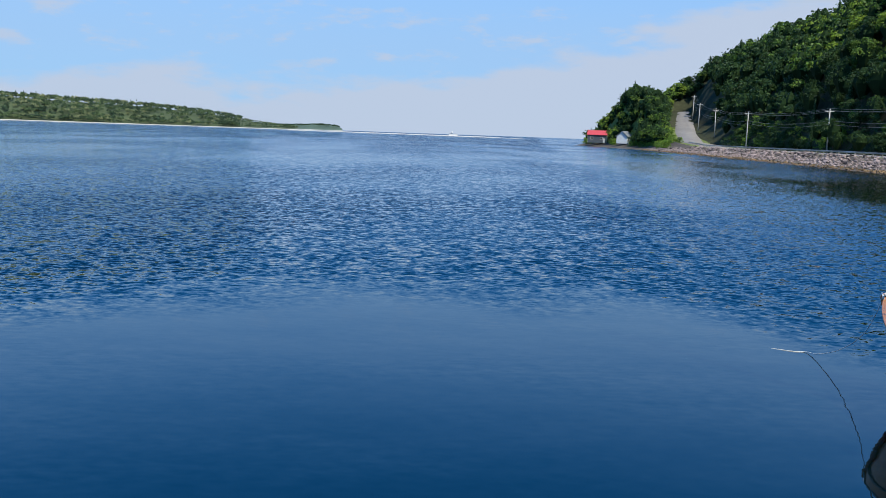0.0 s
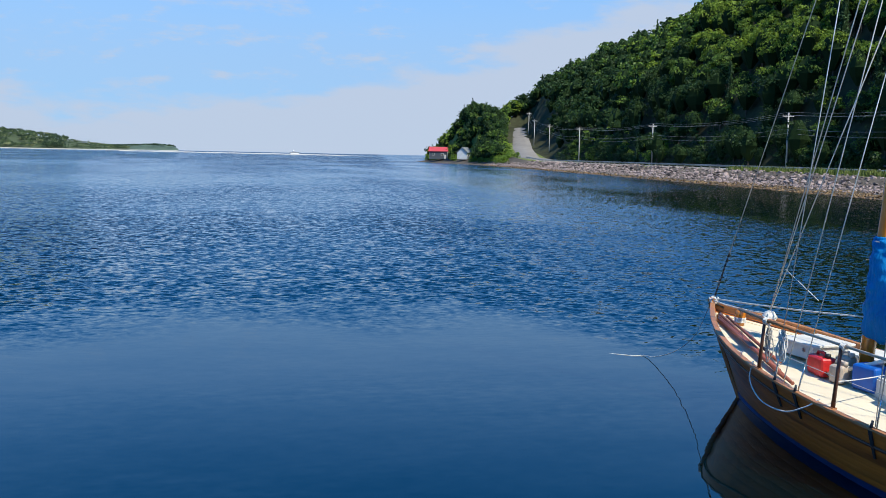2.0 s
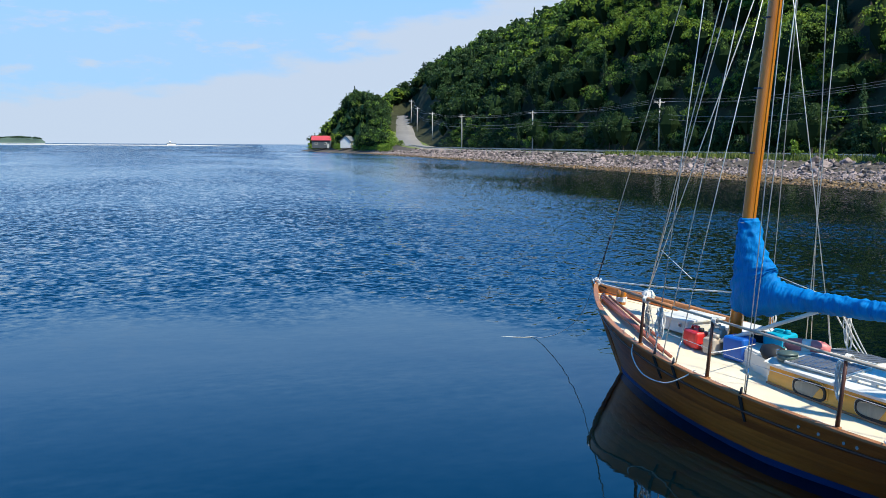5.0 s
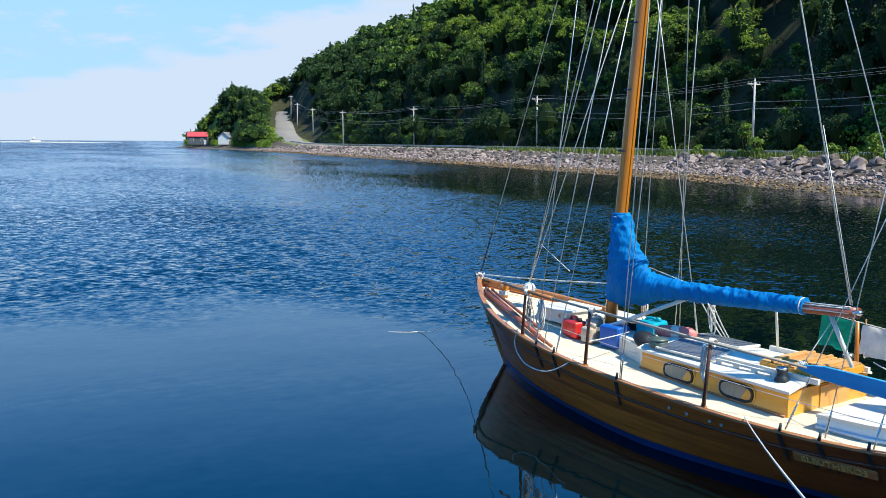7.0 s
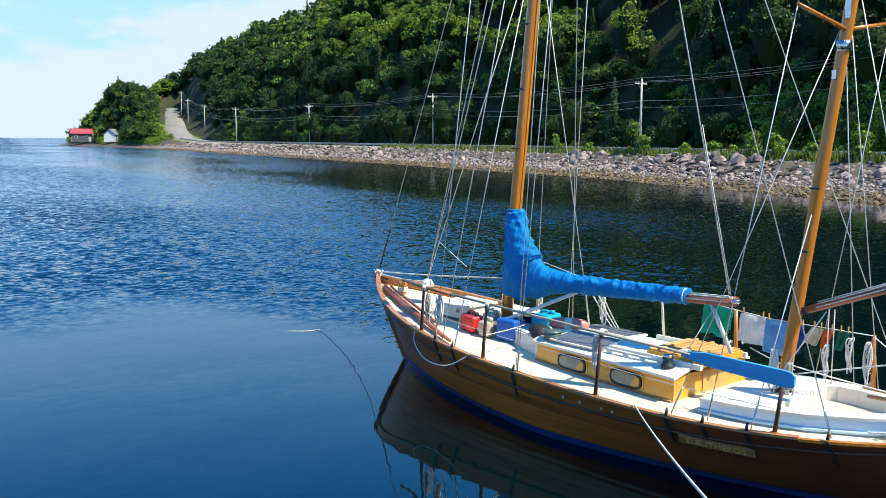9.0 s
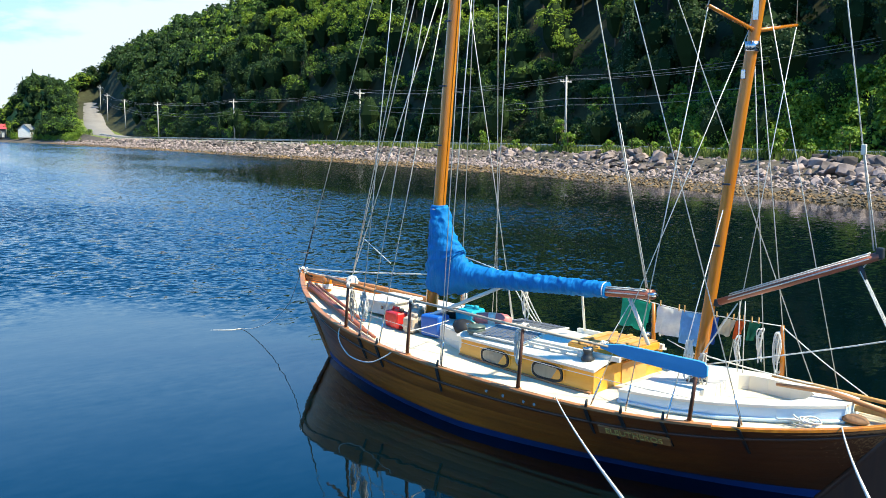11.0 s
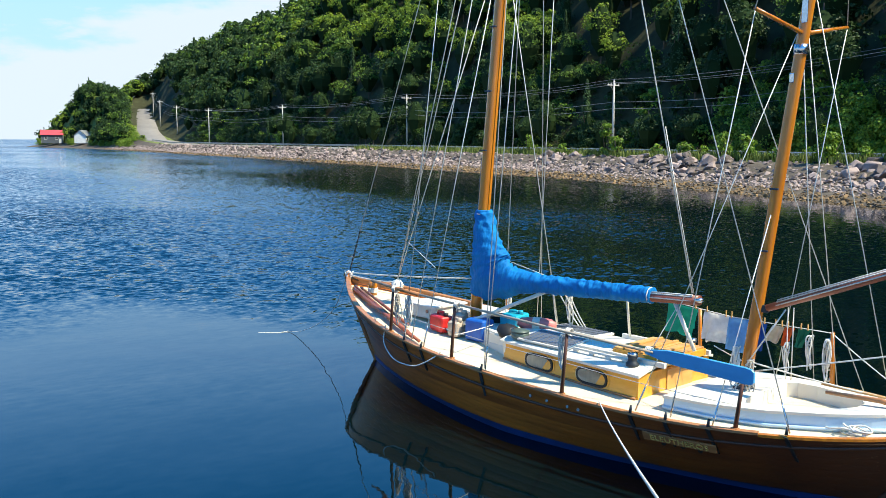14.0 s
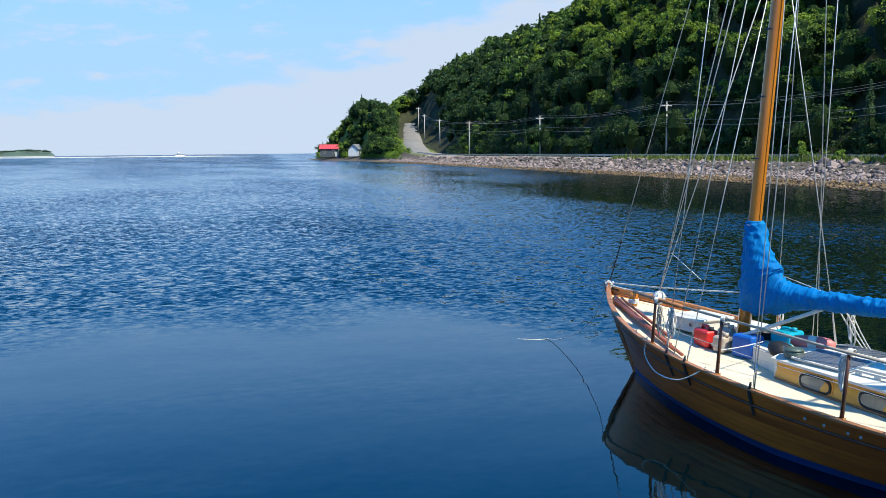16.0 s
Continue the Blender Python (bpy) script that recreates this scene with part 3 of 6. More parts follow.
CLOTH_BLUE = surface("blue_canvas", (0.001, 0.215, 0.56), 0.7, second=(0.001, 0.14, 0.40), scale=6, bump=0.09, bump_scale=4.5, stretch=(3.4, 0.9, 0.9), specular=0.2, translucent=0.12)
ROPE = surface("white_rope", (0.70, 0.68, 0.63), 0.8, second=(0.5, 0.48, 0.44), scale=60, bump=0.002, bump_scale=120)
OLD_ROPE = surface("weathered_rope", (0.50, 0.46, 0.40), 0.85, scale=60, bump=0.002, bump_scale=120)
WIRE = surface("rigging_wire", (0.62, 0.62, 0.60), 0.45, metal=0.3, scale=40)
STEEL = surface("bright_steel", (0.62, 0.63, 0.64), 0.22, metal=1.0, scale=20)
DARK_METAL = surface("blackened_iron", (0.035, 0.042, 0.05), 0.5, metal=0.3, scale=20)
BLACK = surface("black_rubber", (0.012, 0.012, 0.013), 0.6, scale=20)
CURTAIN = surface("cream_curtain_behind_pane", (0.62, 0.57, 0.44), 0.35, second=(0.48, 0.44, 0.34), scale=9, stretch=(3, 1, 0.5))
SOLAR = surface("solar_cells", (0.11, 0.12, 0.14), 0.45, second=(0.075, 0.085, 0.105), scale=12)
SHAFT_WOOD = surface("weathered_shaft", (0.50, 0.42, 0.33), 0.7, second=(0.36, 0.28, 0.20), scale=6, stretch=(0.3, 3, 3))
OAR_BLUE = surface("blue_oar_paint", (0.07, 0.36, 0.64), 0.4, second=(0.05, 0.29, 0.55), scale=5)
RED = surface("red_plastic", (0.75, 0.035, 0.03), 0.4, second=(0.42, 0.015, 0.015), scale=8)
PLASTIC_BLUE = surface("blue_plastic", (0.010, 0.12, 0.46), 0.4, second=(0.008, 0.08, 0.34), scale=6)
TURQUOISE = surface("turquoise_plastic", (0.01, 0.38, 0.52), 0.4, scale=8)
GREY_PLASTIC = surface("grey_plastic", (0.42, 0.41, 0.39), 0.45, scale=8)
JUG_TAN = surface("clouded_tan_plastic", (0.52, 0.43, 0.34), 0.4, second=(0.40, 0.31, 0.23), scale=8)
SACK = surface("brown_sacking", (0.30, 0.16, 0.08), 0.9, second=(0.17, 0.085, 0.04), scale=10, bump=0.02, bump_scale=18)
YELLOW = surface("yellow_rope", (0.78, 0.52, 0.03), 0.7, scale=50)
POT_GREEN = surface("green_grey_enamel", (0.075, 0.11, 0.095), 0.4, scale=8)
GOLD = surface("gilt_letters", (0.74, 0.50, 0.15), 0.4, metal=0.2, scale=30)
FABRIC = {k: surface(k + "_cotton", c, 0.9, scale=14, bump=0.004, bump_scale=25, translucent=0.5) for k, c in (("teal", (0.015, 0.36, 0.24)), ("white", (0.82, 0.82, 0.82)), ("sky_blue", (0.16, 0.40, 0.74)), ("navy", (0.01, 0.08, 0.36)), ("cream", (0.62, 0.55, 0.42)), ("orange", (0.72, 0.14, 0.03)), ("dark_green", (0.02, 0.20, 0.11)))}
CLEAR = surface("port_glass", (0.02, 0.02, 0.02), 0.05, scale=5)

# ---- the boat: x runs aft from the stem, y to starboard, z up from the water ----
BOAT = Matrix.Translation((6.74, 12.824, 0)) @ Matrix.Rotation(-1.421, 4, "Z")
LENGTH, BEAM = 9.42, 1.296
boat = thing("sailing_boat", "varnished wooden double-ended ketch with a blue boot stripe, moored afloat", "sailing boat", BOAT)


def sheer(x):
    s = x / LENGTH
    return 0.746 + 0.551 * max(0, 1 - s / 0.62) ** 2 + 0.213 * max(0, (s - 0.62) / 0.38) ** 2


def half_beam(x):
    s = min(max(x / LENGTH, 0), 1)
    return BEAM * max(0, 1 - abs(2 * s ** 1.135 - 1) ** 3.67) ** 0.879


def deck_level(x, y=0.0):
    drop = float(np.interp(x, [0, 2.2, 3.4, 6, 9.42], [0.13, 0.11, 0.055, 0.05, 0.05]))
    h = max(half_beam(x), 0.05)
    return sheer(x) - drop + 0.05 * (1 - min(1, (y / h) ** 2)) * min(1, h)


def skin(s, v, side, inset=0.0):
    """A point of the hull's side: s along, v from the waterline (0) to the rail (1)."""
    top_x = s * LENGTH
    low_x = LENGTH * (0.085 + s * 0.83)
    top_y = half_beam(top_x)
    low_y = 1.02 * max(0, 1 - abs(2 * s - 1) ** 1.506) ** 0.9
    if v >= 0:
        x, y = low_x + (top_x - low_x) * v, low_y + (top_y - low_y) * v ** 0.8
    else:
        x, y = low_x + (0.5 - s) * -v * 0.8, low_y * (1 + v * 0.8)
    return (x, side * max(0.012, y - inset), sheer(top_x) * v)


STATIONS = [0.5 - 0.5 * math.cos(math.pi * k / 46) for k in range(47)]
STATIONS = [0.35 * a + 0.65 * k / 46 for k, a in enumerate(STATIONS)]


def hull_band(name, material, lower, upper, side, inset=0.0, rows=2, edge=0.0, label=""):
    """A strip of the hull between two heights, its long edges eased inwards."""
    bm = bmesh.new()
    grid = []
    for s in STATIONS:
        a, b = lower(s), upper(s)
        if edge:
            levels = [(a + 0.001, inset + edge), (a + 0.008, inset), (b - 0.008, inset), (b - 0.001, inset + edge)]
        else:
            levels = [(a + (b - a) * k / rows, inset) for k in range(rows + 1)]
        grid.append([bm.verts.new(skin(s, v, side, i)) for v, i in levels])
    for a, b in zip(grid, grid[1:]):
        for k in range(len(a) - 1):
            f = bm.faces.new((a[k], b[k], b[k + 1], a[k + 1]) if side < 0 else (a[k], a[k + 1], b[k + 1], b[k]))
            f.smooth = True
    return part(name, bm, material, boat, label)


def rail_line(x0, x1, side, out=0.0, up=0.0, steps=60):
    return [(x0 + (x1 - x0) * k / steps, side * max(0.0, half_beam(x0 + (x1 - x0) * k / steps) + out), sheer(x0 + (x1 - x0) * k / steps) + up) for k in range(steps + 1)]


def ribbon(points, wide, thick, bm=None):
    """A flat batten along points, lying level."""
    bm = bm or bmesh.new()
    pts = [Vector(p) for p in points]
    rings = []
    for i, p in enumerate(pts):
        way = (pts[min(i + 1, len(pts) - 1)] - pts[max(i - 1, 0)]).normalized()
        side = Vector((-way.y, way.x, 0)).normalized() * wide / 2
        up = Vector((0, 0, thick / 2))
        rings.append([bm.verts.new(p + a) for a in (-side - up, side - up, side * 0.96 + up * 0.7, side * 0.7 + up, -side * 0.7 + up, -side * 0.96 + up * 0.7)])
    for a, b in zip(rings, rings[1:]):
        for k in range(6):
            bm.faces.new((a[k], a[(k + 1) % 6], b[(k + 1) % 6], b[k]))
    bm.faces.new(rings[0][::-1])
    bm.faces.new(rings[-1])
    return bm


def build_hull():
    blue = lambda s: 0.10 / sheer(s * LENGTH)
    for side in (-1, 1):
        hull_band("underbody", BOOT, lambda s: -0.55, blue, side, 0.0, 5, label="blue painted boot stripe and bottom")
        hull_band("inner_skin", HULL_WOOD, blue, lambda s: 1.0, side, 0.012, 3)
        for k in range(9):
            hull_band("plank", HULL_WOOD, lambda s, k=k: blue(s) + (1 - blue(s)) * k / 9, lambda s, k=k: blue(s) + (1 - blue(s)) * (k + 1) / 9, side, 0.0, edge=0.0012)
        rub = [Vector(skin(s, 1 - (0.105 + 0.075 * math.sin(math.pi * s)) / sheer(s * LENGTH), side, -0.008)) for s in STATIONS]
        part("rubbing_strake", tube(rub, 0.018, 8), MAHOGANY, boat, "dark rounded rubbing strake")
        cap_end = 8.0 if side < 0 else 3.0
        part("cap_rail", ribbon(rail_line(0.03, cap_end, side, -0.025, 0.012), 0.075, 0.028), TEAK, boat, "brown wooden cap rail")
        part("toe_rail", ribbon(rail_line(cap_end, 9.40, side, -0.025, -0.005, 30), 0.055, 0.03), VARNISH, boat, "honey-coloured varnished toe rail")
        # the inside of the low bulwark
        bm = bmesh.new()
        rows = []
        for k in range(50):
            x = 0.05 + (9.3 - 0.05) * k / 49
            y = side * max(0.0, half_beam(x) - 0.05)
            rows.append((bm.verts.new((x, y, sheer(x))), bm.verts.new((x, y * 0.985, deck_level(x, y) - 0.02))))
        for a, b in zip(rows, rows[1:]):
            bm.faces.new((a[0], b[0], b[1], a[1]))
        part("bulwark", bm, TEAK, boat)
    # stem, sternpost and rudder
    stem = [(LENGTH * 0.085 * max(0.0, 1 - v) ** 1.2 - 0.02, 0, 1.33 * v) for v in (-0.3, 0.0, 0.25, 0.5, 0.75, 1.0, 1.03)]
    part("stem", tube(stem, [0.04, 0.04, 0.04, 0.045, 0.05, 0.055, 0.045], 8), HULL_WOOD, boat)
    bm = bmesh.new()
    outline = [(8.55, -0.5), (8.66, 0.0), (9.0, 0.42), (9.36, 0.93), (9.52, 0.98), (9.56, 0.88), (9.36, 0.45), (9.24, 0.0), (9.15, -0.5)]
    near = [bm.verts.new((x, -0.035, z)) for x, z in outline]
    far = [bm.verts.new((x, 0.035, z)) for x, z in outline]
    bm.faces.new(near)
    bm.faces.new(far[::-1])
    for k in range(len(outline)):
        bm.faces.new((near[k], far[k], far[(k + 1) % len(outline)], near[(k + 1) % len(outline)]))
    part("rudder", bm, MAHOGANY, boat, "dark outboard rudder on the raked sternpost")
    part("sternpost", tube([(8.60, 0, -0.4), (8.66, 0, 0.0), (9.0, 0, 0.42), (9.38, 0, 0.97)], 0.045, 8), MAHOGANY, boat)
    # deck
    bm = bmesh.new()
    rows = []
    for k in range(61):
        x = 0.06 + (9.3 - 0.06) * k / 60
        h = max(0.01, half_beam(x) - 0.055)
        rows.append([bm.verts.new((x, h * f, deck_level(x, h * f))) for f in (-1, -0.75, -0.5, -0.25, 0, 0.25, 0.5, 0.75, 1)])
    for a, b in zip(rows, rows[1:]):
        for k in range(8):
            bm.faces.new((a[k], b[k], b[k + 1], a[k + 1])).smooth = True
    part("deck", bm, DECK, boat, "sun-bleached cream painted deck")
    for side in (-1, 1):
        pts = [(0.3 + 8.6 * k / 50, side * max(0.02, half_beam(0.3 + 8.6 * k / 50) - 0.16), deck_level(0.3 + 8.6 * k / 50, half_beam(0.3 + 8.6 * k / 50) - 0.16) + 0.004) for k in range(51)]
        part("covering_board", ribbon(pts, 0.12, 0.012), DECK, boat)


build_hull()


def slab(outline, z0, z1, material, name, parent, camber=0.0, bevel=0.012, label=""):
    """A solid over an outline of (x, y); its top is crowned across by camber."""
    bm = bmesh.new()
    widest = max(abs(y) for _, y in outline)
    low = [bm.verts.new((x, y, z0)) for x, y in outline]
    high = [bm.verts.new((x, y, z1 + camber * (1 - (y / widest) ** 2))) for x, y in outline]
    bm.faces.new(low[::-1])
    n = len(outline)
    for k in range(n):
        bm.faces.new((low[k], low[(k + 1) % n], high[(k + 1) % n], high[k]))
    bm.faces.new(high)
    if bevel:
        bmesh.ops.bevel(bm, geom=[e for e in bm.edges if all(v in high for v in e.verts)], offset=bevel, segments=2, affect="EDGES")
    bmesh.ops.recalc_face_normals(bm, faces=bm.faces[:])
    return part(name, bm, material, parent, label)


def cabin_edge(x):
    return 0.60 + 0.13 * (x - 4.25) / 2.15


def port_ring(cx, cz, long, tall, y, depth, material, name, parent, rim=0.03):
    """An oval frame standing on the cabin's side."""
    bm = bmesh.new()
    loops = []
    for grow, off in ((rim, 0.0), (rim, depth), (0.0, depth), (0.0, -0.004)):
        ring = []
        for k in range(28):
            a = 2 * math.pi * k / 28
            ca, sa = math.cos(a), math.sin(a)
            px = math.copysign(abs(ca) ** 0.55, ca) * (long / 2 + grow)
            pz = math.copysign(abs(sa) ** 0.7, sa) * (tall / 2 + grow)
            ring.append(bm.verts.new((cx + px, y(cx + px) - off, cz + pz)))
        loops.append(ring)
    for a, b in zip(loops, loops[1:]):
        for k in range(28):
            bm.faces.new((a[k], a[(k + 1) % 28], b[(k + 1) % 28], b[k]))
    ob = part(name, bm, material, parent)
    bm = bmesh.new()
    bm.faces.new([bm.verts.new((cx + math.copysign(abs(math.cos(2 * math.pi * k / 28)) ** 0.55, math.cos(2 * math.pi * k / 28)) * long / 2, y(cx) - 0.006, cz + math.copysign(abs(math.sin(2 * math.pi * k / 28)) ** 0.7, math.sin(2 * math.pi * k / 28)) * tall / 2)) for k in range(28)])
    part("pane", bm, CURTAIN, ob, "pane with a cream curtain drawn behind it")
    return ob


def build_cabin():
    for side in (-1, 1):
        bm = bmesh.new()
        rows = []
        for k in range(9):
            x = 4.25 + 2.15 * k / 8
            rows.append([bm.verts.new((x, side * (cabin_edge(x) - i), z)) for i, z in ((0, deck_level(x, 0.65) - 0.03), (0.012, 1.0), (0.05, 1.0), (0.05, deck_level(x, 0.65) - 0.03))])
        for a, b in zip(rows, rows[1:]):
            for k in range(4):
                bm.faces.new((a[k], b[k], b[(k + 1) % 4], a[(k + 1) % 4]))
        bm.faces.new(rows[0])
        bm.faces.new(rows[-1][::-1])
        bmesh.ops.recalc_face_normals(bm, faces=bm.faces[:])
        wall = part("cabin_side", bm, OCHRE, boat, "honey-coloured varnished cabin side with oval ports")
        if side < 0:
            for cx in (4.89, 5.75):
                port_ring(cx, 0.858, 0.42, 0.150, lambda x: -cabin_edge(x) + 0.006, 0.022, BLACK, "porthole", wall, 0.026)
                port_ring(cx, 0.858, 0.485, 0.208, lambda x: -cabin_edge(x) + 0.006, 0.010, OCHRE, "porthole_trim", wall, 0.018)
        part("corner_bead", tube([(4.25 + 2.15 * k / 6, side * (cabin_edge(4.25 + 2.15 * k / 6) + 0.008), deck_level(4.25 + 2.15 * k / 6, 0.65) + 0.012) for k in range(7)], 0.014, 6), TEAK, boat)
    part("cabin_front", box(4.25, 0, 0.86, 0.04, 1.19, 0.30), WHITE, boat)
    aft = part("cabin_back", box(6.40, 0, 0.85, 0.04, 1.44, 0.32), OCHRE, boat, "honey-coloured varnished cabin bulkhead")
    part("companionway_board", box(6.427, 0.08, 0.87, 0.016, 0.52, 0.25, 0.004), SLAT_WOOD, aft)
    ys = [-1, -0.8, -0.55, -0.25, 0, 0.25, 0.55, 0.8, 1]
    bm = bmesh.new()
    top, low = [], []
    for k in range(10):
        x = 4.20 + 2.25 * k / 9
        w = cabin_edge(x) + 0.03
        top.append([bm.verts.new((x, w * f, 1.022 + 0.10 * (1 - f * f))) for f in ys])
        low.append([bm.verts.new((x, w * f, 0.992 + 0.10 * (1 - f * f))) for f in ys])
    for grid, flip in ((top, False), (low, True)):
        for a, b in zip(grid, grid[1:]):
            for k in range(8):
                q = (a[k], b[k], b[k + 1], a[k + 1])
                bm.faces.new(q[::-1] if flip else q)
    for k in range(9):
        for j in (0, 8):
            bm.faces.new((top[k][j], low[k][j], low[k + 1][j], top[k + 1][j]))
    for j in range(8):
        for k in (0, 9):
            bm.faces.new((top[k][j], top[k][j + 1], low[k][j + 1], low[k][j]))
    bmesh.ops.recalc_face_normals(bm, faces=bm.faces[:])
    part("cabin_roof", bm, WHITE, boat, "white crowned cabin roof")
    # the lower white trunk between the mast and the cabin
    slab([(3.42, -0.30), (3.42, 0.30), (4.22, 0.50), (4.22, -0.50)], 0.75, 1.02, WHITE, "fore_trunk", boat, 0.04, 0.02, "white painted low trunk behind the mast")
    # sliding hatch with slats, and its runners
    hatch = part("sliding_hatch", box(6.18, 0.02, 1.125, 0.74, 0.82, 0.085, 0.008), OCHRE, boat, "sliding hatch with pale wooden slats")
    for k in range(5):
        part("slat", box(5.885 + 0.145 * k, 0.02, 1.177, 0.118, 0.80, 0.018, 0.004), SLAT_WOOD, hatch)
    for k in (0.5, 2.0, 3.5):
        part("cleat_bar", box(5.885 + 0.145 * k, 0.02, 1.197, 0.035, 0.78, 0.022, 0.004), SLAT_WOOD, hatch)
    for y in (-0.44, 0.48):
        part("hatch_runner", box(5.95, y, 1.105, 1.25, 0.05, 0.06, 0.008), WHITE, boat)
    # grab rails with hand holes
    for side in (-1, 1):
        bm = bmesh.new()
        for x0 in (5.38, 5.62, 5.86, 6.10):
            box(x0, side * 0.535, 1.072, 0.07, 0.03, 0.055, 0.004, bm=bm)
        box(5.74, side * 0.535, 1.108, 0.80, 0.034, 0.028, 0.008, bm=bm)
        part("grab_rail", bm, WHITE, boat, "white painted grab rail")
    # fore hatch
    fore = part("fore_hatch", box(2.14, 0.10, 1.03, 0.62, 0.62, 0.17, 0.01), WHITE, boat, "white fore hatch")
    part("lid", box(2.14, 0.10, 1.13, 0.68, 0.68, 0.035, 0.01), WHITE, fore)
    part("clasp", box(2.30, -0.225, 1.06, 0.05, 0.015, 0.05, 0.003), STEEL, fore)
    part("deck_box", box(2.95, 0.45, 0.98, 0.9, 0.55, 0.20, 0.012), WHITE, boat)


build_cabin()


def build_cockpit():
    outer = [(6.80, 0.80), (7.35, 0.79), (7.9, 0.70), (8.4, 0.50), (8.75, 0.30), (8.93, 0.18)]
    hole = [(7.52, 0.50), (7.62, 0.56), (7.85, 0.52), (8.15, 0.40), (8.42, 0.24), (8.52, 0.10)]
    o = [(x, -y) for x, y in outer] + [(x, y) for x, y in outer[::-1]]
    h = [(x, -y) for x, y in hole] + [(x, y) for x, y in hole[::-1]]
    top = lambda x: 0.885 + 0.16 * max(0, (x - 6.8) / 2.15) ** 1.2
    bm = bmesh.new()
    a = [bm.verts.new((x, y, deck_level(x, y) - 0.03)) for x, y in o]
    b = [bm.verts.new((x, y, top(x) - 0.012)) for x, y in o]
    n = len(o)
    for k in range(n):
        bm.faces.new((a[k], a[(k + 1) % n], b[(k + 1) % n], b[k]))
    part("coaming", bm, PALE_BLUE, boat, "pale blue cockpit coaming")
    bm = bmesh.new()
    rim = [bm.verts.new((x * 1.0, y * 1.03, top(x) - 0.014)) for x, y in o]
    rim2 = [bm.verts.new((x, y * 1.03, top(x) + 0.014)) for x, y in o]
    well = [bm.verts.new((x, y, top(x) + 0.014)) for x, y in h]
    deep = [bm.verts.new((x, y, 0.62)) for x, y in h]
    for k in range(n):
        j = (k + 1) % n
        bm.faces.new((rim[k], rim[j], rim2[j], rim2[k]))
        bm.faces.new((rim2[k], rim2[j], well[j], well[k]))
        bm.faces.new((well[k], well[j], deep[j], deep[k]))
    bm.faces.new(deep)
    bmesh.ops.recalc_face_normals(bm, faces=bm.faces[:])
    part("cockpit", bm, WHITE, boat, "white cockpit well and coaming top")
    part("coaming_bead", tube([(x, -y - 0.012, deck_level(x, y) + 0.03) for x, y in outer], 0.018, 6), PALE_BLUE, boat)
    part("tiller", tube([(9.3, 0, 1.02), (8.7, 0.02, 1.10), (8.15, 0.05, 1.06)], [0.03, 0.028, 0.018], 8), TEAK, boat)
    part("bumpkin", tube([(8.75, 0.10, 0.98), (9.42, 0.03, 1.0), (10.1, 0, 1.02)], [0.035, 0.04, 0.03], 8), SLAT_WOOD, boat, "pale wooden bumpkin over the stern")
    for k, (y0, y1) in enumerate(((0.80, 0.22), (0.72, 0.16), (0.64, 0.10))):
        part("batten", tube([(8.05 - 0.1 * k, y0, 0.93 + 0.02 * k), (9.45, y1, 1.04 + 0.02 * k)], 0.022, 6), SLAT_WOOD, boat, "pale wooden batten stowed by the stern")


build_cockpit()


def main_axis(z):
    return 3.12 + 0.0975 * (z - 1.25)


def mizzen_axis(z):
    return 7.30 + 0.123 * (z - 1.1)


